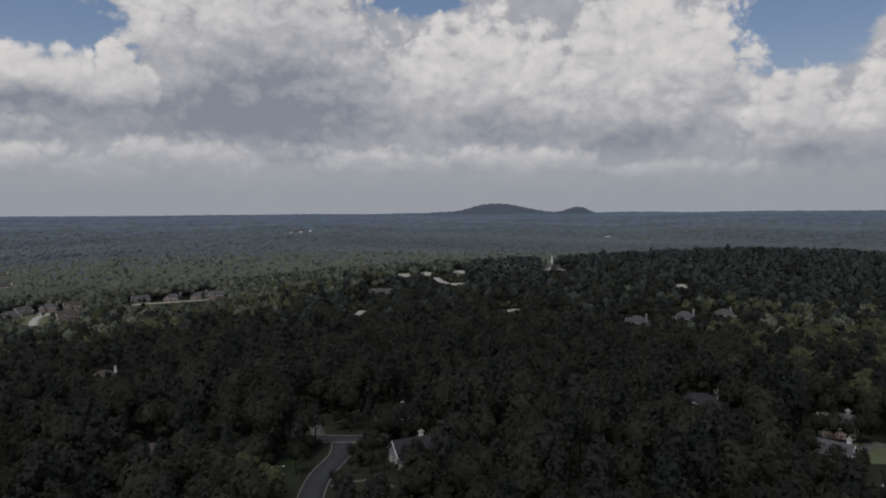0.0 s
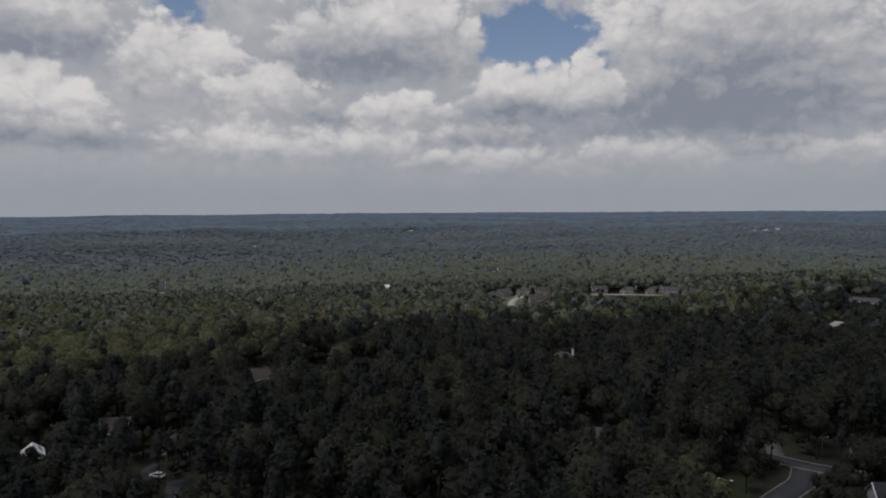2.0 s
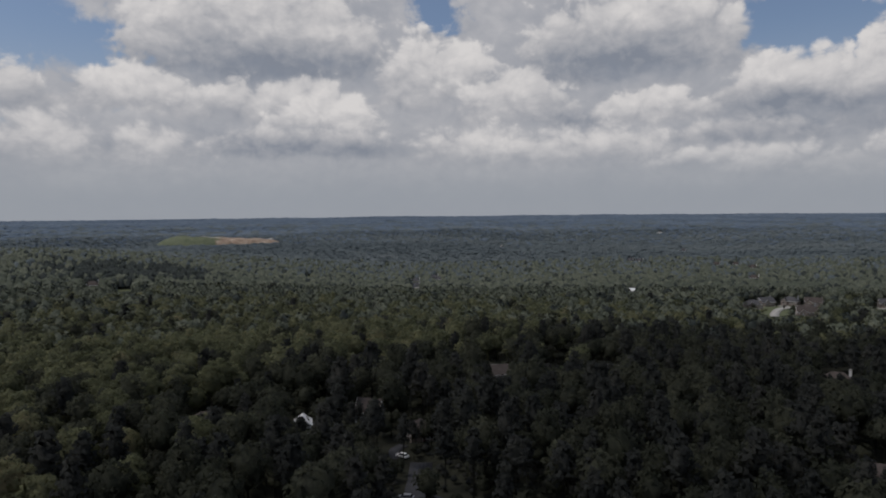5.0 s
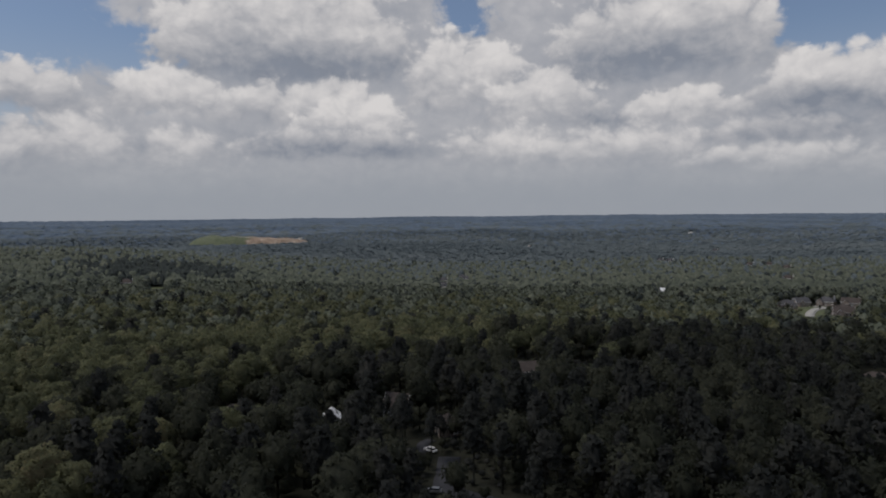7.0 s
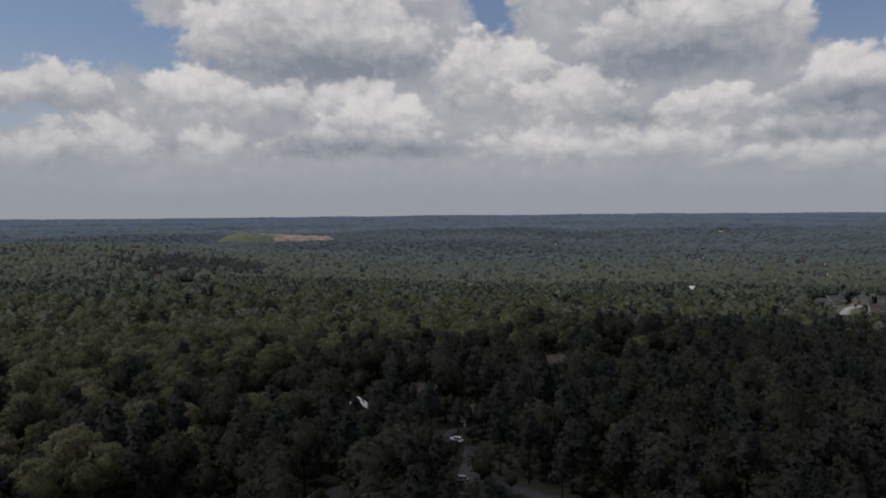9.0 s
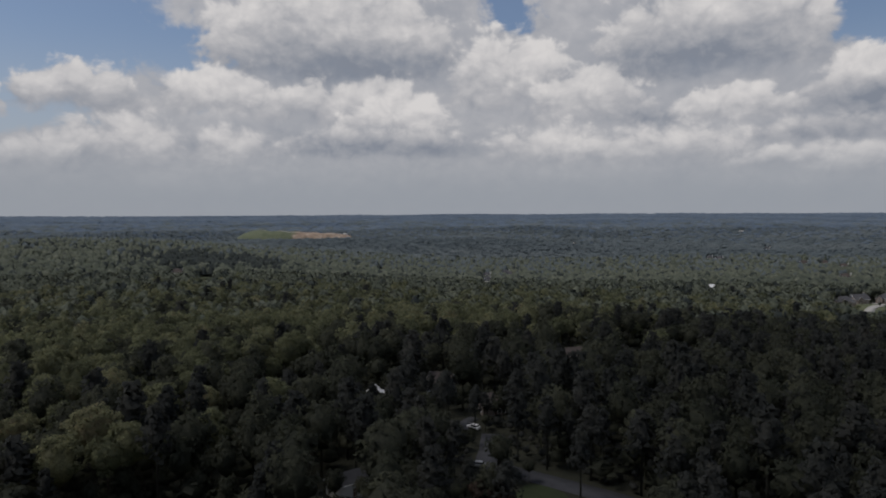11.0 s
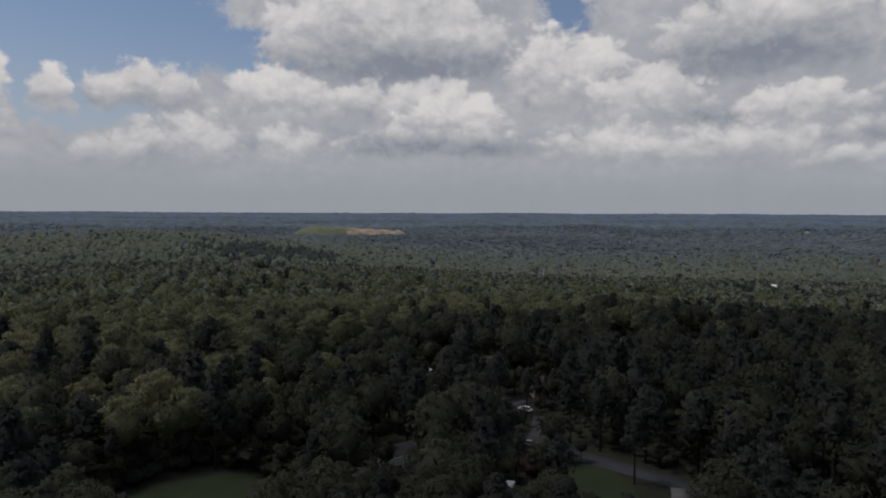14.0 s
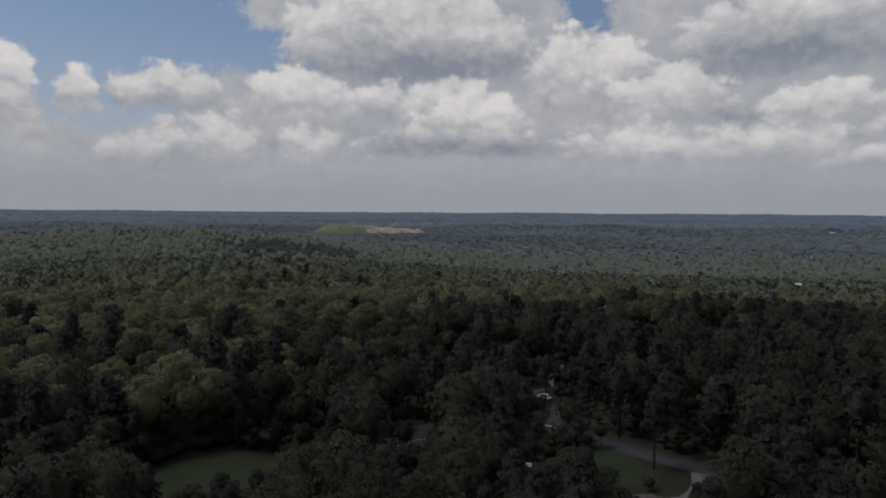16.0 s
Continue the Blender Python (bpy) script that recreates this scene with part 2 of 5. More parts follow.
M_HAZEWOOD = foliage("haze_blue_woods", ((0.0, (0.0878, 0.1199, 0.1686)), (0.5, (0.1200, 0.1574, 0.2126)), (1.0, (0.1534, 0.1948, 0.2521))), 0.9, 0.0, False)
M_BARK = mottled("bark", (0.035, 0.028, 0.022), (0.095, 0.080, 0.066), 1.2, 0.9, 0.2, relief=0.05)


def floor_cover(net, bsdf):
    """Leaf litter near; from 800 m paler, matching the haze put into the far woods."""
    where = net.node("ShaderNodeNewGeometry").outputs["Position"]
    patch, grain_ = net.noise(where, 0.05, 5.0, 0.6), net.noise(where, 0.6, 3.0, 0.6)
    f = net.m("ADD", net.m("MULTIPLY", patch, 0.65), net.m("MULTIPLY", grain_, 0.35))
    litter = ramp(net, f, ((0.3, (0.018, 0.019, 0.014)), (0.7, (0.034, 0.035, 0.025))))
    # Greyed green with the far woods' haze colour, so gaps between treetops vanish.
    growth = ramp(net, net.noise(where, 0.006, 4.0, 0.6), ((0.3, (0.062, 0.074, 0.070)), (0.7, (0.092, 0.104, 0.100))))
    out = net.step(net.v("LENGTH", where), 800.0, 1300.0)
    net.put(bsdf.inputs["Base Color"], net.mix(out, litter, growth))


M_GROUND = material("forest_floor", floor_cover, 0.95, 0.1)
M_GRASS = mottled("lawn_grass", (0.018, 0.025, 0.012), (0.031, 0.040, 0.019), 0.12, 0.9, 0.15, fine=14, relief=0.05)
M_DRYGRASS = mottled("dry_grass", (0.085, 0.105, 0.055), (0.15, 0.155, 0.085), 0.03, 0.9, 0.15)
# Asphalt, grey and brown shingles and siding are darkened to stand for shade.
M_ASPHALT = mottled("asphalt", (0.030, 0.031, 0.035), (0.052, 0.054, 0.060), 0.25, 0.9, 0.25, fine=20, relief=0.01)
M_CONCRETE = mottled("concrete", (0.30, 0.29, 0.26), (0.48, 0.46, 0.42), 0.3, 0.85, 0.3, fine=12, relief=0.01)
# The kerb is a darker copy of the concrete.
M_KERB = mottled("grey_kerb", (0.10, 0.098, 0.092), (0.20, 0.192, 0.18), 0.3, 0.9, 0.2, fine=12)
M_DRIVE = mottled("grey_drive", (0.075, 0.072, 0.067), (0.135, 0.13, 0.122), 0.3, 0.9, 0.2, fine=12)
M_SHINGLE = mottled("grey_shingles", (0.055, 0.055, 0.059), (0.115, 0.113, 0.117), 0.5, 0.9, 0.25, fine=9, relief=0.03)
M_DARKROOF = mottled("dark_shingles", (0.022, 0.023, 0.026), (0.045, 0.046, 0.050), 0.5, 0.9, 0.2, fine=9, relief=0.03)
M_BROWNROOF = mottled("brown_shingles", (0.052, 0.043, 0.039), (0.105, 0.088, 0.079), 0.5, 0.9, 0.25, fine=9, relief=0.03)
M_BRICK = mottled("brick_wall", (0.20, 0.165, 0.145), (0.34, 0.285, 0.25), 0.6, 0.9, 0.25, fine=14, relief=0.02)
M_SIDING = mottled("grey_siding", (0.22, 0.235, 0.25), (0.33, 0.345, 0.36), 0.4, 0.7, 0.3)
M_WHITE = mottled("white_paint", (0.68, 0.68, 0.66), (0.82, 0.82, 0.80), 0.6, 0.6, 0.35)
M_PANE = mottled("window_glass", (0.020, 0.024, 0.030), (0.032, 0.038, 0.045), 0.3, 0.08, 0.5)
M_DOOR = mottled("painted_door", (0.10, 0.045, 0.035), (0.15, 0.065, 0.05), 0.8, 0.5, 0.4)
M_METAL = mottled("grey_metal", (0.30, 0.31, 0.32), (0.42, 0.43, 0.44), 1.0, 0.45, 0.5, 0.7)
M_WHITEROOF = mottled("white_metal_roof", (0.74, 0.75, 0.76), (0.86, 0.86, 0.86), 0.2, 0.35, 0.5)


def cover(net, bsdf):
    """Landfill cover: grass at one end, bare soil at the other, with a ragged edge between."""
    where = net.node("ShaderNodeNewGeometry").outputs["Position"]
    along = net.m("MULTIPLY", net.v("DOT_PRODUCT", net.v("SUBTRACT", where, (-2086.0, 520.0, 0.0)), (0.242, 0.970, 0.0)), 1 / 182)
    rag = net.noise(where, 0.02, 5.0, 0.65)
    fine = net.noise(where, 0.09, 4.0, 0.6)
    f = net.step(net.m("ADD", along, net.m("MULTIPLY_ADD", rag, 0.9, -0.42)), -0.12, 0.06)
    grass = ramp(net, fine, ((0.3, (0.105, 0.125, 0.075)), (0.7, (0.170, 0.185, 0.120))))
    soil = ramp(net, net.m("MULTIPLY_ADD", rag, 0.5, net.m("MULTIPLY", fine, 0.5)), ((0.35, (0.19, 0.145, 0.105)), (0.5, (0.32, 0.24, 0.175)), (0.65, (0.50, 0.42, 0.34))))
    net.put(bsdf.inputs["Base Color"], net.mix(f, grass, soil))


M_COVER = material("landfill_cover", cover, 0.95, 0.1)
# The mountain's blue is aerial haze put into the base colour.
M_MOUNT = mottled("hazed_mountain_woods", (0.072, 0.088, 0.112), (0.096, 0.112, 0.136), 0.006, 0.95, 0.1, fine=6)
M_CARDARK = mottled("silver_car_paint", (0.30, 0.31, 0.33), (0.36, 0.37, 0.39), 1.0, 0.3, 0.5, 0.5)
M_CARWHITE = mottled("white_car_paint", (0.70, 0.70, 0.70), (0.78, 0.78, 0.78), 1.0, 0.3, 0.5)
M_TYRE = mottled("tyre_rubber", (0.015, 0.015, 0.016), (0.03, 0.03, 0.03), 3.0, 0.9, 0.2)
M_LAMPGLASS = mottled("lamp_glass", (0.62, 0.63, 0.62), (0.75, 0.76, 0.75), 2.0, 0.25, 0.5)


# ---------------------------------------------------------------- helpers
def part(name, bm, mat, parent=None, label=""):
    me = bpy.data.meshes.new(name)
    bm.normal_update()
    bm.to_mesh(me)
    bm.free()
    me.materials.append(mat)
    ob = new(name, me)
    ob.parent = parent
    return tagged(ob, label)


def box(bm, cx, cy, z0, sx, sy, sz, rz=0.0):
    """A box standing on z0."""
    bmesh.ops.create_cube(bm, size=1, matrix=pose(cx, cy, z0 + sz / 2, 0, 0, rz) @ Matrix.Diagonal((sx, sy, sz, 1)))


def boxed(*dims, rz=0.0):
    bm = bmesh.new()
    box(bm, *dims, rz=rz)
    return bm


def tube(bm, a, b, ra, rb, sides=7):
    a, b = Vector(a), Vector(b)
    d = b - a
    m = Matrix.Translation((a + b) / 2) @ d.to_track_quat("Z", "Y").to_matrix().to_4x4()
    bmesh.ops.create_cone(bm, cap_ends=True, segments=sides, radius1=ra, radius2=rb, depth=d.length, matrix=m)


def faces(bm, verts, polys):
    vs = [bm.verts.new(v) for v in verts]
    for p in polys:
        bm.faces.new([vs[i] for i in p])
    return bm


def sheet(name, verts, quads, mat, tone=None, smooth=False):
    """A mesh object from arrays of corners and of equal-sided faces."""
    verts, quads = np.asarray(verts, dtype=np.float32), np.asarray(quads, dtype=np.int32)
    n, k = quads.shape
    me = bpy.data.meshes.new(name)
    me.vertices.add(len(verts))
    me.vertices.foreach_set("co", verts.ravel())
    me.loops.add(n * k)
    me.loops.foreach_set("vertex_index", quads.ravel())
    me.polygons.add(n)
    me.polygons.foreach_set("loop_start", np.arange(0, n * k, k, dtype=np.int32))
    me.polygons.foreach_set("loop_total", np.full(n, k, dtype=np.int32))
    if smooth:
        me.polygons.foreach_set("use_smooth", np.ones(n, dtype=bool))
    me.update(calc_edges=True)
    if tone is not None:
        me.attributes.new("tone", "FLOAT", "FACE").data.foreach_set("value", np.asarray(tone, dtype=np.float32))
    me.materials.append(mat)
    return new(name, me)


# ---------------------------------------------------------------- lie of the land
PROFILE_R = [0, 250, 400, 700, 1100, 1600, 2200, 3000, 4000, 4900]
PROFILE_Z = [0, -1, -10, -24, -35, -30, -17, 9, 33, 47]
HILLS = [(0, 740, 27, 190), (330, 850, 26, 160), (580, 760, 31, 190), (-4700, 200, -13, 1500), (-1325, -10, 36, 270), (-1340, -340, 12, 300), (-680, 90, 10, 130), (-200, 380, -6, 120), (-1150, 720, -24, 300), (-300, 262, 5, 80)]


def land(x, y):
    """Height of the ground."""
    x, y = np.asarray(x, dtype=float), np.asarray(y, dtype=float)
    r = np.hypot(x, y)
    z = np.interp(r, PROFILE_R, PROFILE_Z)
    for hx, hy, h, s in HILLS:
        z = z + h * np.exp(-((x - hx) ** 2 + (y - hy) ** 2) / (2 * s * s))
    w = np.clip((r - 900) / 1500, 0, 1)
    roll = np.sin(x / 210 + 1.3 * np.sin(y / 350)) * np.cos(y / 260 + np.sin(x / 410)) + 0.6 * np.sin((x + 0.6 * y) / 120 + 2 * np.cos(y / 310))
    return z + (7.0 - 4.5 * np.clip((r - 2600) / 1200, 0, 1)) * w * roll


def ground_z(x, y):
    return float(land(x, y))


rings = np.concatenate([np.linspace(0, 440, 56), np.geomspace(450, 4900, 90)])
spokes = 288
ang = np.linspace(0, 2 * np.pi, spokes, endpoint=False)
gx, gy = np.outer(rings, np.cos(ang)), np.outer(rings, np.sin(ang))
gz = land(gx, gy)
idx = np.arange(len(rings) * spokes).reshape(len(rings), spokes)
nxt = np.roll(idx, -1, axis=1)
quads = np.stack([idx[:-1], idx[1:], nxt[1:], nxt[:-1]], axis=-1).reshape(-1, 4)
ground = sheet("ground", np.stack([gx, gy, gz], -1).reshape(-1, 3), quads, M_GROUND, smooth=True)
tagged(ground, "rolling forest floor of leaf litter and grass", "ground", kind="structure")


def strip(name, pts, width, mat, lift, thick=0.0):
    """A ribbon laid over the ground along a line."""
    pts = [Vector((x, y, 0)) for x, y in pts]
    fine = []
    for i in range(len(pts) - 1):
        p0, p1, p2, p3 = pts[max(i - 1, 0)], pts[i], pts[i + 1], pts[min(i + 2, len(pts) - 1)]
        for k in range(8):
            u = k / 8
            fine.append(0.5 * ((2 * p1) + (p2 - p0) * u + (2 * p0 - 5 * p1 + 4 * p2 - p3) * u * u + (3 * p1 - p0 - 3 * p2 + p3) * u ** 3))
    fine.append(pts[-1])
    vs, qs = [], []
    for i, p in enumerate(fine):
        d = (fine[min(i + 1, len(fine) - 1)] - fine[max(i - 1, 0)]).normalized()
        side = Vector((-d.y, d.x, 0))
        z = max(ground_z(p.x, p.y), ground_z(*(p + side * width / 2).xy), ground_z(*(p - side * width / 2).xy)) + lift
        for s_, dz in ((-0.5, -0.4), (-0.5, 0), (0.5, 0), (0.5, -0.4)):
            q = p + side * (s_ * width)
            vs.append((q.x, q.y, z + dz))
    for i in range(len(fine) - 1):
        for k in range(3):
            a = i * 4 + k
            qs.append((a, a + 1, a + 5, a + 4))
    return sheet(name, vs, qs, mat), fine


def lawn(name, cx, cy, rx, ry, rz, mat, label, category="lawn", lift=0.10, wobble=0.08):
    """A mown patch with an uneven rim."""
    rng = random.Random(int(cx * 7 + cy))
    lift += max(0.0, math.hypot(cx, cy) - 350) * 0.0014
    ph = [rng.uniform(0, 6.28) for _ in range(3)]
    vs, qs, n, m = [], [], 40, 6
    c, s_ = math.cos(radians(rz)), math.sin(radians(rz))
    for j in range(m + 1):
        for i in range(n):
            a = 2 * math.pi * i / n
            k = (j / m) * (1 + wobble * (math.sin(2 * a + ph[0]) + math.sin(3 * a + ph[1]) + 0.6 * math.sin(5 * a + ph[2])))
            u, v = rx * k * math.cos(a), ry * k * math.sin(a)
            x, y = cx + u * c - v * s_, cy + u * s_ + v * c
            vs.append((x, y, ground_z(x, y) + lift * (1 if j < m else -1)))
    for j in range(m):
        for i in range(n):
            qs.append((j * n + i, (j + 1) * n + i, (j + 1) * n + (i + 1) % n, j * n + (i + 1) % n))
    return tagged(sheet(name, vs, qs, mat, smooth=True), label, category, kind="structure")

# ---------------------------------------------------------------- roads, drives and lawns
CLEAR = []      # x, y, radius kept free of trees
SIGHT = []      # x, y, height of what is seen, half width, height of the eye


def road(name, pts, width, mat, label, category, kerb=False, seen=None, lift=0.14):
    lift += max(0.0, math.hypot(*pts[0]) - 350) * 0.0026
    ob, fine = strip(name, pts, width, mat, lift)
    tagged(ob, label, category, kind="structure")
    if kerb:
        for sd in (-1, 1):
            line = []
            for i, p in enumerate(fine[::4]):
                d = (fine[min(i * 4 + 1, len(fine) - 1)] - fine[max(i * 4 - 1, 0)]).normalized()
                line.append((p.x - d.y * sd * (width / 2 + 0.2), p.y + d.x * sd * (width / 2 + 0.2)))
            kb, _ = strip("kerb", line, 0.4, M_KERB, lift + 0.15)
            tagged(kb, "pale concrete kerb along the road", "kerb", kind="structure")
    for p in fine[::3]:
        CLEAR.append((p.x, p.y, width / 2 + 1.5))
        if seen:
            SIGHT.append((p.x, p.y, ground_z(p.x, p.y) + seen[0], width / 2, seen[1]))
    return ob


road("road_1", [(-33, 150), (-38, 186), (-38, 206), (-35, 222), (-36, 234)], 7.0, M_ASPHALT, "grey asphalt street between the trees", "road", True, (0.5, 80))
road("road_2", [(-50, 240), (-43, 239), (-36, 238), (-28, 238), (-20, 239)], 6.5, M_ASPHALT, "grey asphalt cross street", "road", True, None, 0.17)
SIGHT.extend([(-47, 239, 0.5, 3, 80), (-38, 238, 0.5, 3, 80), (-30, 238, 0.5, 3, 80)])
road("driveway", [(-46, 243), (-50, 256), (-56, 268)], 5.0, M_DRIVE, "pale concrete drive in front of trees", "driveway", False, (0.5, 80), 0.20)
road("footpath", [(-34, 196), (-28, 199), (-20, 200), (-15, 194)], 1.4, M_DRIVE, "pale concrete garden path", "path", False, None, 0.20)
road("road_3", [(-92, 122), (-118, 121), (-141, 111), (-160, 102), (-172, 108), (-183, 115)], 7.0, M_ASPHALT, "grey asphalt street under the pines", "road")
SIGHT.extend([(-167, 106, 1, 3, 72), (-172, 109, 1, 3, 76), (-143, 111, 0.5, 3, 58), (-136, 114, 0.5, 3, 58), (-128, 117, 0.5, 3, 58)])
road("driveway", [(-124, 116), (-117, 110), (-113, 103), (-114, 96)], 4.0, M_DRIVE, "curved pale concrete drive", "driveway", False, None, 0.20)
SIGHT.extend([(-120, 113, 0.5, 2, 57), (-115, 107, 0.5, 2, 57)])
road("driveway", [(-190, 110), (-197, 113), (-200, 118)], 4.0, M_ASPHALT, "pale concrete drive by a house", "driveway", False, None, 0.20)
road("driveway", [(-272, 206), (-290, 229), (-300, 226)], 6.0, M_DRIVE, "pale concrete drive at a clearing", "driveway", False, None, 0.15)
road("road_4", [(-372, 610), (-390, 640), (-412, 690), (-402, 722)], 8.0, M_CONCRETE, "sunlit pale street between brick houses", "road", False, (1.0, 78))
road("driveway", [(-405, 700), (-432, 715)], 6.0, M_CONCRETE, "sunlit pale concrete drive", "driveway", False, (1.0, 78), 0.2)
road("road_5", [(-345, 745), (-325, 748), (-300, 744), (-255, 730)], 8.0, M_CONCRETE, "sunlit pale street past the houses", "road", False, (1.0, 78))
road("road_6", [(-8, 760), (-4, 720), (4, 690), (16, 672)], 7.5, M_CONCRETE, "pale sunlit road among the woods", "road", False, (1.0, 79))
road("driveway", [(4, 690), (22, 690)], 6.0, M_CONCRETE, "pale concrete drive off the road", "driveway", False, (1.0, 79), 0.2)
road("road_7", [(146, 800), (143, 860), (140, 920)], 8.0, M_CONCRETE, "pale road towards the church", "road", False, (2.0, 79))
road("driveway", [(-70, 535), (-67, 556)], 6.0, M_CONCRETE, "short pale concrete drive in the woods", "driveway", False, (1.0, 79))
road("driveway", [(48, 536), (60, 545)], 7.0, M_CONCRETE, "pale gravel clearing in the woods", "driveway", False, (1.0, 79))
road("driveway", [(118, 222), (136, 222), (152, 232)], 5.0, M_DRIVE, "pale concrete drive beside the white house", "driveway", False, (0.5, 80), 0.2)
road("road_8", [(-1010, 590), (-1060, 610), (-1110, 650)], 9.0, M_CONCRETE, "pale road in the far woods", "road", False, (2.0, 74))

for spec in ((-50, 250, 9, 8, 20, M_GRASS, 80), (-50, 208, 6, 17, 0, M_GRASS, 80), (-22, 197, 7, 8, 0, M_GRASS, 80), (-276, 254, 14, 9, 30, M_GRASS, 78),
             (-152, 13, 17, 21, 90, M_GRASS, 58), (-133, 100, 12, 9, -20, M_GRASS, 58), (142, 220, 14, 12, 0, M_DRYGRASS, 80), (-385, 630, 18, 30, 20, M_DRYGRASS, 78),
             (-412, 695, 34, 50, 10, M_DRYGRASS, 78), (14, 682, 14, 9, 0, M_DRYGRASS, 79), (-1262, 489, 10, 24, 70, M_DRYGRASS, 74), (-947, 122, 15, 22, 80, M_DRYGRASS, 74), (-1010, 585, 9, 14, 20, M_DRYGRASS, 74), (-300, 748, 62, 24, -15, M_DRYGRASS, 78)):
    x, y, rx, ry, rz, mat, eye = spec
    words = {"lawn_grass": "dark green mown lawn ringed by trees", "dry_grass": "sunlit yellow-green grass clearing"}[mat.name]
    lawn("lawn", x, y, rx, ry, rz, mat, words)
    CLEAR.append((x, y, 0.7 * min(rx, ry)))
    for a in range(0, 360, 60):
        CLEAR.append((x + 0.6 * rx * math.cos(radians(a + rz)), y + 0.6 * ry * math.sin(radians(a + rz)), 0.5 * min(rx, ry)))
    SIGHT.append((x, y, ground_z(x, y) + 1.0, 0.6 * min(rx, ry), eye))


# ---------------------------------------------------------------- houses
def gable(bm, cx, cy, w, d, z0, rise, along_x=True, over=0.5, thick=0.22):
    """Two roof slabs that meet at a ridge."""
    l, s_ = (w, d) if along_x else (d, w)
    hl, hs = l / 2 + over, s_ / 2 + over
    drop = rise * over / (s_ / 2)
    for sg in (-1, 1):
        q = [(-hl, sg * hs, z0 - drop), (hl, sg * hs, z0 - drop), (hl, 0, z0 + rise), (-hl, 0, z0 + rise)]
        vs = [(*p[:2], p[2] + dz) for dz in (0, thick) for p in q]
        vs = [(cx + x, cy + y, z) if along_x else (cx - y, cy + x, z) for x, y, z in vs]
        faces(bm, vs, [(0, 1, 2, 3), (4, 7, 6, 5), (0, 4, 5, 1), (1, 5, 6, 2), (2, 6, 7, 3), (3, 7, 4, 0)])


def hip(bm, cx, cy, w, d, z0, rise, over=0.5):
    hw, hd = w / 2 + over, d / 2 + over
    r = max(hw - hd, 0.3)
    vs = [(-hw, -hd, z0), (hw, -hd, z0), (hw, hd, z0), (-hw, hd, z0), (-r, 0, z0 + rise), (r, 0, z0 + rise)]
    vs += [(x, y, z0 - 0.2) for x, y, _ in vs[:4]]
    faces(bm, [(cx + x, cy + y, z) for x, y, z in vs], [(0, 1, 5, 4), (1, 2, 5), (2, 3, 4, 5), (3, 0, 4), (6, 7, 1, 0), (7, 8, 2, 1), (8, 9, 3, 2), (9, 6, 0, 3), (9, 8, 7, 6)])


def pent(bm, cx, cy, w, d, z0, h, rise, along_x=True):
    """Walls with gable ends."""
    l, s_ = (w, d) if along_x else (d, w)
    vs = []
    for x in (-l / 2, l / 2):
        vs += [(x, -s_ / 2, z0), (x, s_ / 2, z0), (x, s_ / 2, z0 + h), (x, 0, z0 + h + rise), (x, -s_ / 2, z0 + h)]
    vs = [(cx + x, cy + y, z) if along_x else (cx - y, cy + x, z) for x, y, z in vs]
    faces(bm, vs, [(4, 3, 2, 1, 0), (5, 6, 7, 8, 9), (0, 1, 6, 5), (1, 2, 7, 6), (2, 3, 8, 7), (3, 4, 9, 8), (4, 0, 5, 9)])


def opening(parent, name, x, y, z, w, h, face, mat_in, arched=False):
    """A window or door with a proud frame, on the side of a wall that looks along -y, +y, -x or +x."""
    turn = {"-y": 0, "+x": 90, "+y": 180, "-x": 270}[face]
    m = pose(x, y, z, 0, 0, turn)
    bm = bmesh.new()
    t = 0.12
    for bx, bz, bw, bh in ((0, -t, w + 2 * t, t), (0, h, w + 2 * t, t), (-w / 2 - t / 2, 0, t, h), (w / 2 + t / 2, 0, t, h), (0, 0, 0.06, h)):
        box(bm, bx, -0.05, bz, bw, 0.12, bh)
    if arched:
        for k in range(6):
            a = math.pi * (k + 0.5) / 6
            box(bm, (w / 2) * math.cos(a), -0.05, h + (w / 2) * math.sin(a), w / 5, 0.12, 0.16)
    bm.transform(m)
    win = part(name, bm, M_WHITE, parent)
    bm = bmesh.new()
    box(bm, 0, 0.0, 0, w, 0.06, h)
    bm.transform(m)
    part("pane" if name == "window" else "door_leaf", bm, mat_in, win)


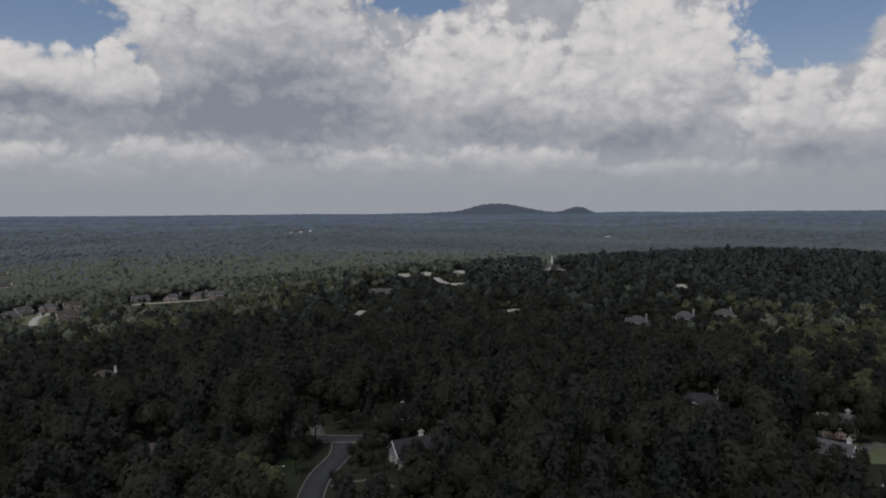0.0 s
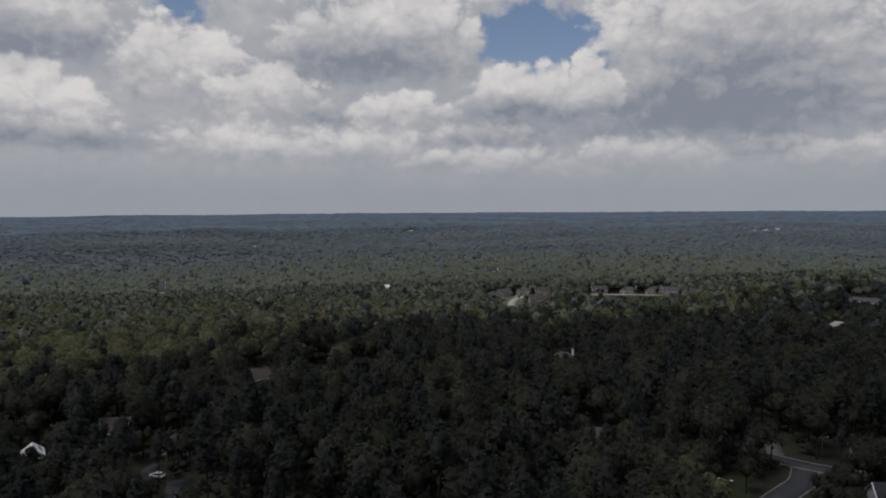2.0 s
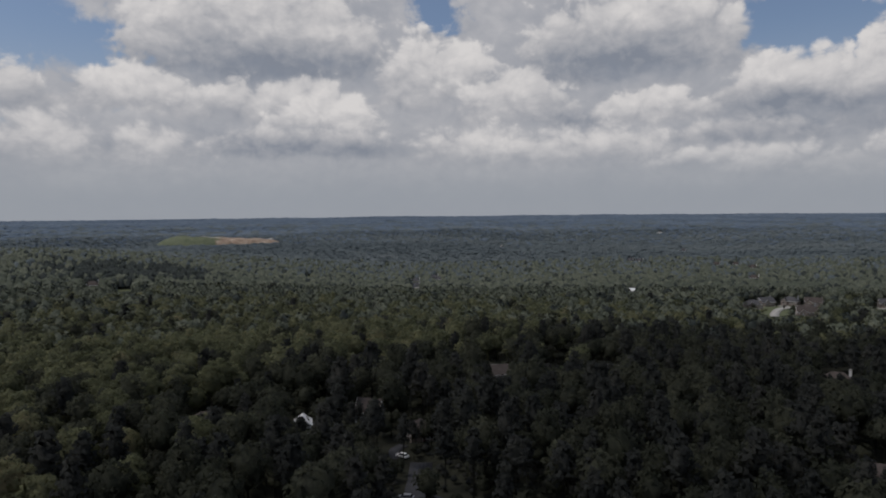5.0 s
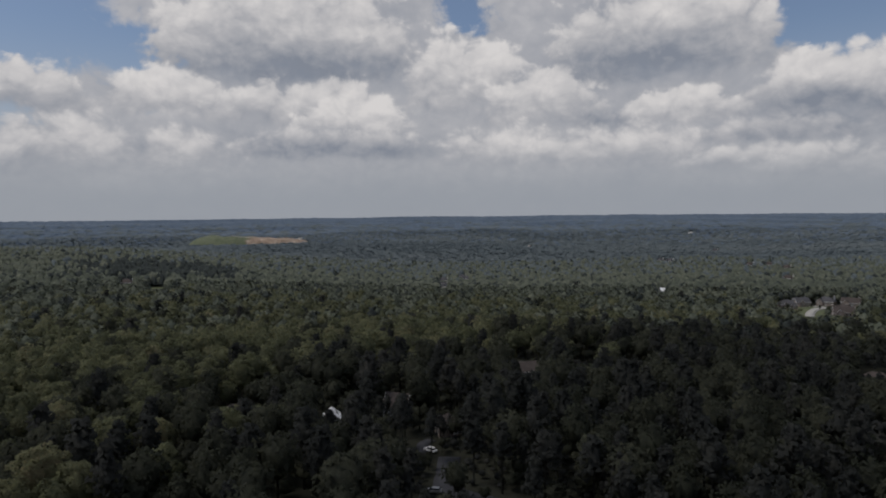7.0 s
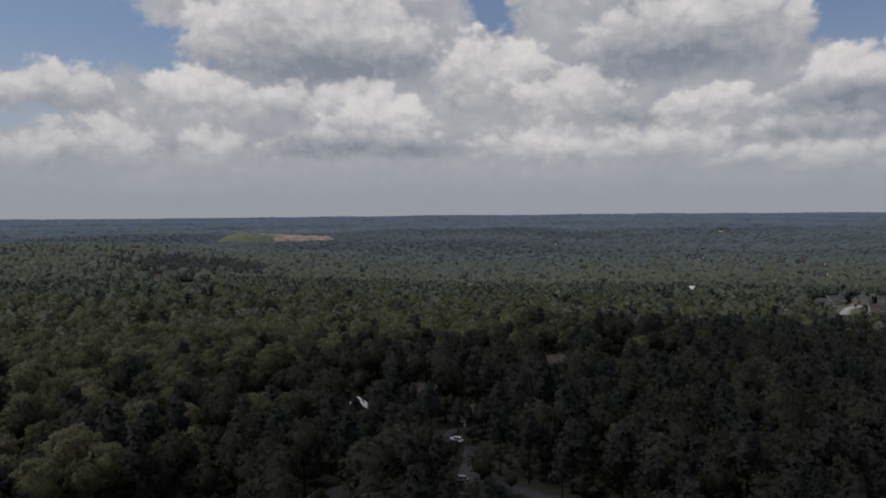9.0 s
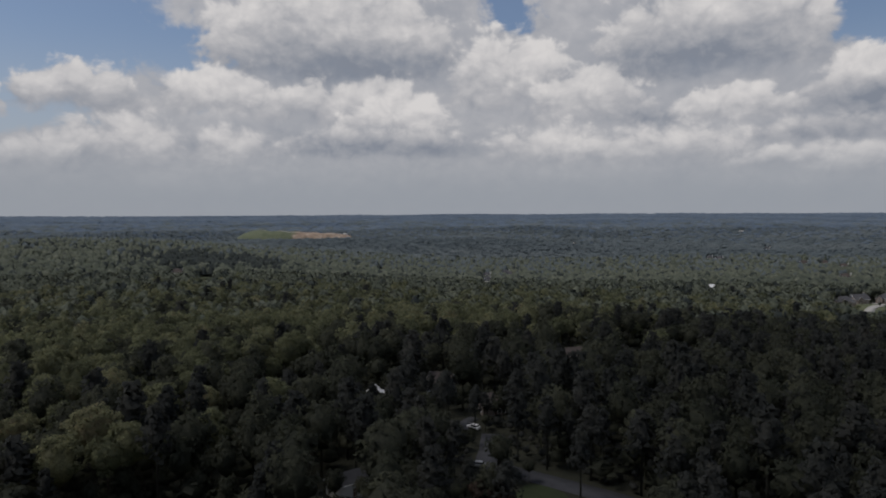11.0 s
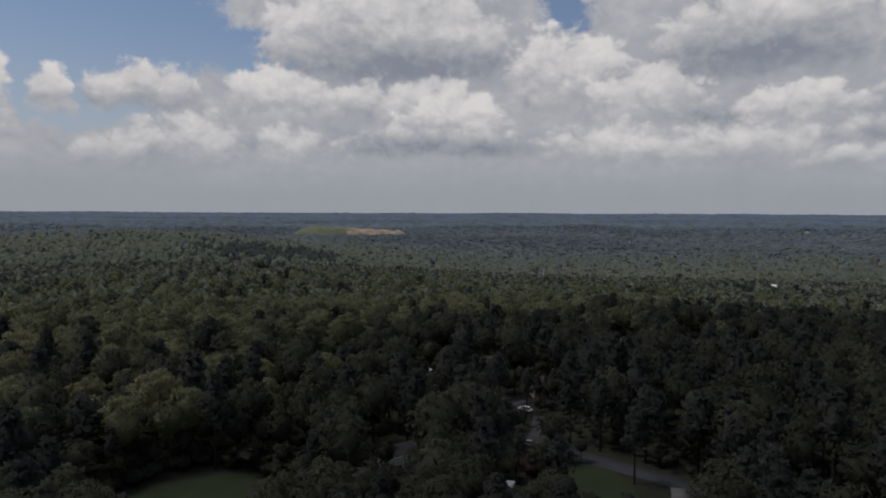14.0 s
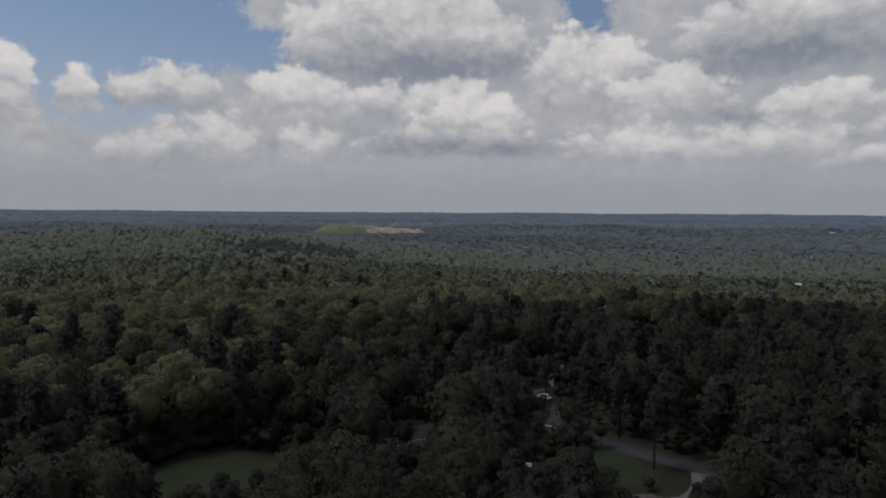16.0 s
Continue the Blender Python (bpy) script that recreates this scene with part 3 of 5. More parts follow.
def house(x, y, rz, w, d, h, rise, style, roof, wall, label, group, chimney=True, wing=True, eye=78, seen=0.55, rows=2):
    z = min(ground_z(x + dx, y + dy) for dx in (-w / 2, w / 2) for dy in (-d / 2, d / 2))
    base = new("house")
    base.matrix_world = pose(x, y, z, 0, 0, rz)
    tagged(base, label, "house", group)
    bm = bmesh.new()
    if style == "gable":
        pent(bm, 0, 0, w, d, -1.0, h + 1.0, rise)
    else:
        box(bm, 0, 0, -1.0, w, d, h + 1.0)
    part("wall", bm, wall, base)
    bm = bmesh.new()
    (gable if style == "gable" else hip)(bm, 0, 0, w, d, h + 0.02, rise)
    part("roof", bm, roof, base)
    if style == "gable":
        for ex in (-1, 1):
            for sg in (-1, 1):
                bm = bmesh.new()
                tube(bm, (ex * (w / 2 + 0.5), sg * (d / 2 + 0.5), h - rise * 0.5 / (d / 2)), (ex * (w / 2 + 0.5), 0, h + rise), 0.16, 0.16, 4)
                part("bargeboard", bm, M_WHITE, base, "white painted trim")
    for sg in (-1, 1):
        part("fascia", boxed(0, sg * (d / 2 + 0.52), h - 0.42, w + 1.0, 0.14, 0.3), M_WHITE, base, "white painted trim")
    ww, wd, wx = w * 0.36, 3.0, -w * 0.24
    if wing:
        bm = bmesh.new()
        pent(bm, wx, -d / 2 - wd / 2 + 1.2, ww, wd + 2.4, -1.0, h + 0.6, rise * 0.72, False)
        part("wall", bm, wall, base, "front gable wing")
        bm = bmesh.new()
        gable(bm, wx, -d / 2 - wd / 2 + 1.2, ww, wd + 2.4, h - 0.35, rise * 0.72, False, 0.4)
        part("roof", bm, roof, base, "roof of the front gable")
        for sg in (-1, 1):
            bm = bmesh.new()
            tube(bm, (wx + sg * (ww / 2 + 0.4), -d / 2 - wd - 0.32, h - 0.45 - rise * 0.72 * 0.4 / (ww / 2)), (wx, -d / 2 - wd - 0.32, h - 0.35 + rise * 0.72), 0.15, 0.15, 4)
            part("bargeboard", bm, M_WHITE, base, "white painted trim")
    fy = -d / 2 - wd if wing else -d / 2
    for k in range(rows):
        zz = 0.9 + k * 2.8
        if zz + 1.4 > h:
            continue
        if wing:
            opening(base, "window", wx, fy, zz, 1.6, 1.4, "-y", M_PANE, arched=k == rows - 1)
        for fx in (0.08, 0.26, 0.42):
            if k == 0 and fx == 0.08:
                opening(base, "door", fx * w, -d / 2, 0.1, 1.1, 2.1, "-y", M_DOOR)
            else:
                opening(base, "window", fx * w, -d / 2, zz, 1.1, 1.4, "-y", M_PANE)
        for fx in (-0.35, -0.1, 0.15, 0.36):
            opening(base, "window", fx * w, d / 2, zz, 1.1, 1.4, "+y", M_PANE)
        for sd in ("-x", "+x"):
            for fd in (-0.25, 0.22):
                opening(base, "window", (w / 2) * (1 if sd == "+x" else -1), fd * d, zz, 1.0, 1.4, sd, M_PANE)
    if chimney:
        bm = bmesh.new()
        box(bm, w / 2 - 1.6, d * 0.2, 0.0, 1.3, 1.0, h + rise + 1.0)
        ch = part("chimney", bm, M_SIDING if wall is M_BRICK else M_WHITE, base)
        bm = bmesh.new()
        box(bm, w / 2 - 1.6, d * 0.2, h + rise + 1.0, 1.6, 1.3, 0.25)
        box(bm, w / 2 - 1.6, d * 0.2, h + rise + 1.25, 0.6, 0.6, 0.5)
        part("chimney_cap", bm, M_CONCRETE, ch)
    CLEAR.append((x, y, max(w, d) / 2 + (2.5 if math.hypot(x, y) < 420 else 0.5)))
    if seen is not None:
        SIGHT.append((x, y, z + (h + rise) * seen, max(w, d) / 2 * 0.9, eye))
    return base


G_NEAR, G_B, G_C, G_D, G_N = "houses in the near woods", "houses on the wooded slope", "row of sunlit houses", "sunlit brick houses round the street", "houses along the pale road"
GREY, BROWN = M_SHINGLE, M_BROWNROOF
house(-11, 215, 25, 12, 9, 4.2, 3.6, "gable", M_DARKROOF, M_SIDING, "two-storey pale house with grey shingle roof and chimney", G_NEAR, eye=80, seen=0.65)
house(-20, 255, 15, 12, 9, 4.0, 3.0, "gable", M_DARKROOF, M_SIDING, "house with dark roof half hidden by trees", G_NEAR, wing=False, eye=80, seen=1.0)
house(-181, 356, 25, 14, 9, 6.0, 4.0, "hip", BROWN, M_SIDING, "house with weathered roof and pale chimney above the treetops", G_NEAR, eye=79, seen=0.72)
house(103, 268, -15, 15, 10, 5.0, 4.0, "hip", M_DARKROOF, M_BRICK, "grey-roofed house with chimney among dark trees", G_NEAR, eye=80, seen=0.5)
house(122.5, 209, -45, 10.5, 8, 4.6, 2.8, "gable", GREY, M_SIDING, "white two-storey house with brown shingle roof and chimney", G_NEAR, eye=80, seen=0.5, wing=False)
house(141, 240, -20, 11, 8, 4.6, 3.8, "gable", GREY, M_BRICK, "house with steep grey roof and white chimney", G_NEAR, eye=80, seen=0.98, wing=False)
house(-203, 126, 75, 8, 7, 4.0, 3.2, "hip", BROWN, M_BRICK, "low house with brown roof beside the street", G_NEAR, chimney=False, wing=False, eye=70, seen=0.9)
house(-232, 121, 40, 9, 8, 5.0, 4.2, "gable", BROWN, M_SIDING, "steep brown-roofed house between the trees", G_NEAR, chimney=False, wing=False, eye=77, seen=0.85)
house(-234, 95, 160, 7, 5.5, 3.6, 2.0, "gable", M_WHITEROOF, M_WHITE, "small building with pale sunlit roof under the trees", G_NEAR, chimney=False, wing=False, eye=77, seen=0.8)
house(-264, 204, 85, 13, 9, 4.6, 3.6, "gable", BROWN, M_BRICK, "brown-roofed house by a clearing", G_NEAR, chimney=False, wing=False, eye=77, seen=0.98)
house(-255, 66, 70, 13, 9, 4.6, 3.4, "hip", BROWN, M_BRICK, "house with reddish roof among the treetops", G_NEAR, chimney=False, eye=78, seen=0.97)
house(-160, 60, 102, 8, 6, 3.6, 1.8, "gable", M_DARKROOF, M_WHITE, "small white house with grey roof in the trees", G_NEAR, chimney=False, wing=False, eye=61, seen=0.3)
house(-105, 88, 60, 9, 8, 3.8, 2.8, "hip", BROWN, M_BRICK, "house with pale brown hipped roof beside the drive", G_NEAR, chimney=False, wing=False, eye=58, seen=0.6)
house(-244, 258, 60, 12, 9, 4.6, 3.2, "gable", GREY, M_WHITE, "white house glimpsed between the pines", G_NEAR, chimney=False, eye=76, seen=1.0)
house(-96, 216, 35, 11, 8, 4.4, 3.0, "hip", BROWN, M_BRICK, "reddish-roofed house almost lost in the trees", G_NEAR, chimney=False, wing=False, eye=78, seen=0.95)
for x, y, rz, lab in ((179, 500, -30, "grey-roofed brick house on the wooded slope"), (214, 514, 0, "two-storey house with grey roofs behind trees"), (138, 478, -60, "narrow gabled house between dark trees")):
    house(x, y, rz, 15, 10, 5.8, 4.4, "hip", GREY, M_BRICK, lab, G_B, eye=79, seen=0.45)
for x, y, rz, sty in ((-347, 770, 40, "gable"), (-304, 757, 5, "hip"), (-270, 747, 35, "hip"), (-246, 734, 10, "gable")):
    house(x, y, rz, 18, 11, 6.0, 4.6, sty, GREY, M_BRICK, "large brick house with grey shingle roof in sunlight", G_C, eye=78, seen=0.3)
for x, y, rz, sty in ((-431, 665, 55, "hip"), (-441, 704, 70, "gable"), (-431, 735, 10, "hip"), (-406, 737, 25, "gable"), (-366, 655, -20, "hip"), (-352, 628, 40, "gable")):
    house(x, y, rz, 17, 11, 6.2, 4.8, sty, GREY if x < -420 else BROWN, M_BRICK, "large two-storey brick house with steep roofs", G_D, eye=78, seen=0.25)
for x, y, rz in ((-48, 819, 5), (-22, 838, -10), (19, 822, 0)):
    house(x, y, rz, 12, 9, 3.6, 2.8, "gable", M_CONCRETE, M_SIDING, "long low house with pale roof", G_N, eye=79, seen=0.55, chimney=False, rows=1)
house(-58, 632, 170, 22, 10, 4.0, 3.2, "gable", GREY, M_SIDING, "low grey-roofed house in the woods", G_N, eye=79, seen=0.5, chimney=False, rows=1)
house(226, 642, 20, 9, 8, 4.0, 2.6, "gable", M_CONCRETE, M_SIDING, "pale-roofed building above dark treetops", G_N, eye=79, seen=0.5, chimney=False, wing=False, rows=1)
house(-690, 767, 35, 13, 9, 4.0, 3.6, "gable", M_WHITEROOF, M_WHITE, "white building with bright metal roof among the woods", "far buildings", eye=70, seen=0.35, chimney=False, wing=False)
for x, y, rz in ((-867, 1269, 20), (-805, 1234, -15), (-892, 1240, 30), (-677, 1042, 10), (-1035, 600, 70), (-1190, 733, 60), (-1140, 660, 40), (-1150, 720, 30), (-1165, 1478, 20), (-1056, 1192, 10), (-1080, 1190, -20), (-981, 88, 60)):
    house(x, y, rz, 18, 12, 6.0, 5.0, "hip", BROWN if x > -1000 else GREY, M_SIDING, "pale house in the far woods", "far buildings", eye=74, seen=0.45)
for x, y, w, d, h in ((-515, 2457, 26, 14, 7), (-484, 2466, 20, 14, 10), (-550, 2440, 18, 12, 6), (-1700, 2020, 24, 12, 7), (-1650, 1250, 20, 12, 6), (560, 2300, 24, 12, 6)):
    house(x, y, 10, w, d, h, 2.5, "hip", M_CONCRETE, M_WHITE, "long pale building in the distant woods", "distant buildings", chimney=False, wing=False, eye=76, seen=0.45)


def church(x, y, rz):
    z = ground_z(x, y)
    base = new("church")
    base.matrix_world = pose(x, y, z, 0, 0, rz)
    tagged(base, "white church with a slim pointed steeple above trees", "church")
    bm = bmesh.new()
    pent(bm, 0, 0, 12, 24, -1, 7, 5, False)
    part("wall", bm, M_WHITE, base)
    bm = bmesh.new()
    gable(bm, 0, 0, 12, 24, 6, 5, False)
    part("roof", bm, M_SHINGLE, base)
    bm = boxed(0, -13, -1, 3.4, 3.4, 15)
    tower = part("tower", bm, M_SIDING, base)
    bm = bmesh.new()
    bmesh.ops.create_cone(bm, cap_ends=True, segments=8, radius1=1.5, radius2=0.06, depth=11, matrix=pose(0, -13, 19.5))
    part("steeple", bm, M_WHITE, tower)
    for k in (-6, -2, 2, 6, 9):
        opening(base, "window", 6, k, 1.2, 1.2, 3.2, "+x", M_PANE, True)
        opening(base, "window", -6, k, 1.2, 1.2, 3.2, "-x", M_PANE, True)
    opening(base, "door", 0, -14.7, 0.1, 1.8, 2.6, "-y", M_DOOR)
    CLEAR.append((x, y, 16))
    SIGHT.append((x, y, z + 11, 4, 80))


church(148, 935, 0)


# ---------------------------------------------------------------- tower, lamps, vehicles, small things
def mast(x, y, h):
    base = new("radio_mast")
    base.matrix_world = pose(x, y, ground_z(x, y))
    tagged(base, "slim grey lattice mast rising from distant woods", "mast")
    for sx, sy in ((-1, -1), (1, -1), (0, 1.2)):
        bm = bmesh.new()
        tube(bm, (sx * 1.6, sy * 1.6, -1), (sx * 0.5, sy * 0.5, h), 0.28, 0.2, 6)
        part("leg", bm, M_METAL, base)
    for k in range(1, 9):
        bm = bmesh.new()
        f = 1.6 - 1.1 * k / 9
        box(bm, 0, 0, h * k / 9, 2.4 * f, 2.4 * f, 0.4)
        part("brace", bm, M_METAL, base)
    bm = bmesh.new()
    bmesh.ops.create_cone(bm, cap_ends=True, segments=10, radius1=1.6, radius2=1.6, depth=4, matrix=pose(0, 0, h - 2))
    part("antenna_drum", bm, M_METAL, base)


mast(760, 1990, 52)


def street_lamp(x, y, h, turn):
    base = new("street_lamp")
    base.matrix_world = pose(x, y, ground_z(x, y), 0, 0, turn)
    tagged(base, "street lamp with two white heads on a thin post", "street lamp")
    bm = bmesh.new()
    tube(bm, (0, 0, -0.5), (0, 0, h), 0.11, 0.07, 8)
    part("pole", bm, M_METAL, base)
    for sg in (-1, 1):
        bm = bmesh.new()
        tube(bm, (0, 0, h - 0.1), (sg * 1.4, 0, h + 0.25), 0.05, 0.04, 6)
        part("arm", bm, M_METAL, base)
        bm = bmesh.new()
        bmesh.ops.create_uvsphere(bm, u_segments=10, v_segments=6, radius=0.36, matrix=pose(sg * 1.6, 0, h + 0.2) @ Matrix.Diagonal((1.1, 0.6, 0.45, 1)))
        part("lamp_head", bm, M_LAMPGLASS, base)


street_lamp(-49, 195, 6.5, 5)
street_lamp(-34, 252, 6.0, 30)
SIGHT.append((-49, 195, 3.0, 2.5, 80))


def car(x, y, rz, paint, label):
    base = new("car")
    base.matrix_world = pose(x, y, ground_z(x, y) + 0.18, 0, 0, rz)
    tagged(base, label, "car", "parked cars")
    bm = bmesh.new()
    prof = [(-2.25, 0.35), (-2.3, 0.85), (-1.4, 1.0), (2.0, 1.02), (2.3, 0.9), (2.3, 0.35)]
    vs = [(px, sy, pz) for sy in (-0.9, 0.9) for px, pz in prof]
    n = len(prof)
    faces(bm, vs, [tuple(range(n)), tuple(range(2 * n - 1, n - 1, -1))] + [(i, i + n, (i + 1) % n + n, (i + 1) % n) for i in range(n)])
    bmesh.ops.recalc_face_normals(bm, faces=bm.faces)
    bmesh.ops.bevel(bm, geom=list(bm.edges), offset=0.08, segments=2, affect="EDGES")
    part("body", bm, paint, base)
    bm = bmesh.new()
    vs = [(-1.3, -0.82, 1.0), (1.9, -0.82, 1.0), (1.9, 0.82, 1.0), (-1.3, 0.82, 1.0), (-0.5, -0.66, 1.5), (1.5, -0.66, 1.5), (1.5, 0.66, 1.5), (-0.5, 0.66, 1.5)]
    faces(bm, vs, [(0, 1, 5, 4), (1, 2, 6, 5), (2, 3, 7, 6), (3, 0, 4, 7)])
    part("window", bm, M_PANE, base)
    part("roof", boxed(0.5, 0, 1.49, 2.05, 1.34, 0.07), paint, base)
    for px in (-1.4, 1.4):
        for py in (-0.85, 0.85):
            bm = bmesh.new()
            bmesh.ops.create_cone(bm, cap_ends=True, segments=14, radius1=0.34, radius2=0.34, depth=0.22, matrix=pose(px, py, 0.34, 90))
            wh = part("wheel", bm, M_TYRE, base)
            bm = bmesh.new()
            bmesh.ops.create_cone(bm, cap_ends=True, segments=10, radius1=0.2, radius2=0.2, depth=0.25, matrix=pose(px, py, 0.34, 90))
            part("rim", bm, M_METAL, wh)
    CLEAR.append((x, y, 3))
    SIGHT.append((x, y, ground_z(x, y) + 0.6, 2, 74))


car(-161, 97.2, 50, M_CARDARK, "silver car with pale roof parked at the kerb")
car(-190, 112, 20, M_CARWHITE, "white car on a drive between trees")
car(-268, 211, 60, M_CARWHITE, "white car at the edge of a clearing")
car(128, 191, 30, M_CARWHITE, "white vehicle by the house")
car(133, 193, 40, M_CARDARK, "silver vehicle by the house")


def trailer(x, y, rz):
    base = new("trailer")
    base.matrix_world = pose(x, y, ground_z(x, y), 0, 0, rz)
    tagged(base, "pale grey box trailer standing among shrubs", "trailer")
    bm = boxed(0, 0, 0.6, 4.2, 2.0, 1.7)
    bmesh.ops.bevel(bm, geom=list(bm.edges), offset=0.12, segments=2, affect="EDGES")
    part("body", bm, M_SIDING, base)
    part("drawbar", boxed(2.7, 0, 0.5, 1.4, 0.12, 0.12), M_METAL, base)
    for py in (-1.05, 1.05):
        bm = bmesh.new()
        bmesh.ops.create_cone(bm, cap_ends=True, segments=14, radius1=0.36, radius2=0.36, depth=0.22, matrix=pose(-0.4, py, 0.36, 90))
        part("wheel", bm, M_TYRE, base)
    CLEAR.append((x, y, 3))
    SIGHT.append((x, y, ground_z(x, y) + 2.0, 2.5, 65))


trailer(-135, 78, 140)


def mailbox(x, y, rz):
    base = new("mailbox")
    base.matrix_world = pose(x, y, ground_z(x, y), 0, 0, rz)
    tagged(base, "dark mailbox on a post beside the street", "mailbox")
    part("post", boxed(0, 0, -0.3, 0.12, 0.12, 1.4), M_BARK, base)
    bm = boxed(0, 0, 1.1, 0.25, 0.5, 0.25)
    bmesh.ops.bevel(bm, geom=list(bm.edges), offset=0.05, segments=2, affect="EDGES")
    part("box", bm, M_TYRE, base)


mailbox(-123.5, 112.0, 30)
mailbox(-28.5, 226.0, 10)


# ---------------------------------------------------------------- landfill, mountain
FILL = (-2083, 530)


def mound(name, cx, cy, lx, ly, h, rz, label):
    """A broad flat-topped bank, green at one end and bare at the other, sloping down along its length."""
    n, m = 64, 22
    base = new(name)
    tagged(base, label, "landfill")
    c, s_ = math.cos(radians(rz)), math.sin(radians(rz))
    z0 = ground_z(cx, cy) - 6

    def spot_(u, v, lift=0.0):
        e = max(0.0, 1 - (abs(u) ** 2.4 + abs(v) ** 2.4))
        top = h * (1.0 - 0.22 * (u + 1)) * min(1.0, 1.35 * e ** 0.55)
        top *= 1 + 0.04 * math.sin(9 * u + 4 * v) + 0.03 * math.sin(23 * u + 2)
        return cx + u * lx * c - v * ly * s_, cy + u * lx * s_ + v * ly * c, z0 + top + lift

    for nm, mat, lo, hi, words in (("grass_slope", M_COVER, 0.0, 0.47, "green grassed end"), ("bare_slope", M_COVER, 0.47, 1.0, "bare tan soil end")):
        k0, k1 = int(lo * n), int(hi * n)
        vs = [spot_(i / n * 2 - 1, j / m * 2 - 1) for i in range(k0, k1 + 1) for j in range(m + 1)]
        qs = [(a, a + m + 1, a + m + 2, a + 1) for i in range(k1 - k0) for a in range(i * (m + 1), i * (m + 1) + m)]
        ob = sheet(nm, vs, qs, mat, smooth=True)
        ob.parent = base
        tagged(ob, words)
    for nm, pts, wide in (("haul_track", ((-0.05, 0.05), (-0.2, 0.35), (-0.36, 0.62), (-0.46, 0.8)), 0.035), ("haul_track", ((-0.05, 0.05), (0.25, 0.12), (0.6, 0.08), (0.85, 0.2)), 0.05), ("haul_track", ((-0.05, 0.05), (-0.3, -0.02), (-0.55, 0.0)), 0.03)):
        vs, qs = [], []
        for i in range(len(pts) - 1):
            for k in range(9):
                u = pts[i][0] + (pts[i + 1][0] - pts[i][0]) * k / 8
                v = pts[i][1] + (pts[i + 1][1] - pts[i][1]) * k / 8
                vs += [spot_(u - wide / 3, v - wide, 0.6), spot_(u + wide / 3, v + wide, 0.6)]
        qs = [(2 * i, 2 * i + 1, 2 * i + 3, 2 * i + 2) for i in range(len(vs) // 2 - 1)]
        ob = sheet(nm, vs, qs, M_CONCRETE)
        ob.parent = base
        tagged(ob, "pale haul track")
    part("shed", boxed(*spot_(0.75, 0.35)[:2], spot_(0.75, 0.35)[2] - 1, 14, 9, 6), M_WHITE, base, "small white site shed")
    return base


mound("landfill", FILL[0], FILL[1], 194, 110, 44, 76, "sunlit landfill mound, half green grass and half bare tan soil")


def mountain():
    rs, n = np.linspace(4250, 4860, 30), 150
    az = np.radians(np.linspace(8.0, -14.0, n))
    vs = []
    deg_ = np.degrees(az)
    crest = 84 * np.exp(-np.abs((deg_ + 4.3) / 2.7) ** 2.4) + 26 * np.exp(-((deg_ - 0.4) / 2.2) ** 2) + 22 * np.exp(-((deg_ + 7.6) / 1.8) ** 2) + 54 * np.exp(-((deg_ + 11.3) / 1.3) ** 2) + 14 * np.exp(-((deg_ + 9.6) / 2.6) ** 2)
    rough = 2.0 * np.sin(deg_ * 9) + 1.4 * np.sin(deg_ * 23 + 1) + 0.8 * np.sin(deg_ * 57)
    for r in rs:
        f = math.exp(-((r - 4680) / 190) ** 2)
        for a, k, q in zip(az, crest, rough):
            x, y = -math.sin(a) * r, math.cos(a) * r
            vs.append((x, y, ground_z(x, y) - 2 + f * (k + q * min(1, k / 30))))
    idx_ = np.arange(len(vs)).reshape(len(rs), n)
    q_ = np.stack([idx_[:-1, :-1], idx_[1:, :-1], idx_[1:, 1:], idx_[:-1, 1:]], -1).reshape(-1, 4)
    tagged(sheet("backdrop_mountain", vs, q_, M_MOUNT, smooth=True), "wooded mountain with two summits on the horizon, blue haze in its colour", "mountain", kind="structure")


mountain()

# ---------------------------------------------------------------- woods
RNG = np.random.default_rng(11)
ICO_V, ICO_F = None, None
_bm = bmesh.new()
bmesh.ops.create_icosphere(_bm, subdivisions=1, radius=1)
_bm.verts.ensure_lookup_table()
ICO_V = np.array([v.co[:] for v in _bm.verts])
ICO_F = np.array([[v.index for v in f.verts] for f in _bm.faces])
_bm.free()


def clump_quads(rng, centres, radii, n, size, up=0.35):
    """Leaf clumps: small bent facets strewn over a set of lobes."""
    k = rng.integers(0, len(centres), n)
    d = rng.normal(size=(n, 3))
    d[:, 2] = np.abs(d[:, 2]) * 0.9 - up * rng.random(n)
    d /= np.linalg.norm(d, axis=1)[:, None]
    p = centres[k] + d * radii[k] * rng.uniform(0.84, 1.14, (n, 1))
    nrm = d + rng.normal(scale=0.5, size=(n, 3))
    nrm /= np.linalg.norm(nrm, axis=1)[:, None]
    t = np.cross(nrm, rng.normal(size=(n, 3)))
    t /= np.linalg.norm(t, axis=1)[:, None] + 1e-9
    b = np.cross(nrm, t)
    s = size * rng.uniform(0.6, 1.4, (n, 1))
    e = s * rng.uniform(0.9, 1.7, (n, 1))
    v = np.stack([p - t * s, p + t * s + nrm * 0.1 * s, p + b * e], 1)
    soft = d * 0.7 + nrm * 0.35
    i = np.arange(3 * n).reshape(n, 3)
    return v.reshape(-1, 3), np.concatenate([i, i[:, 2:]], 1), np.repeat(soft, 3, 0)


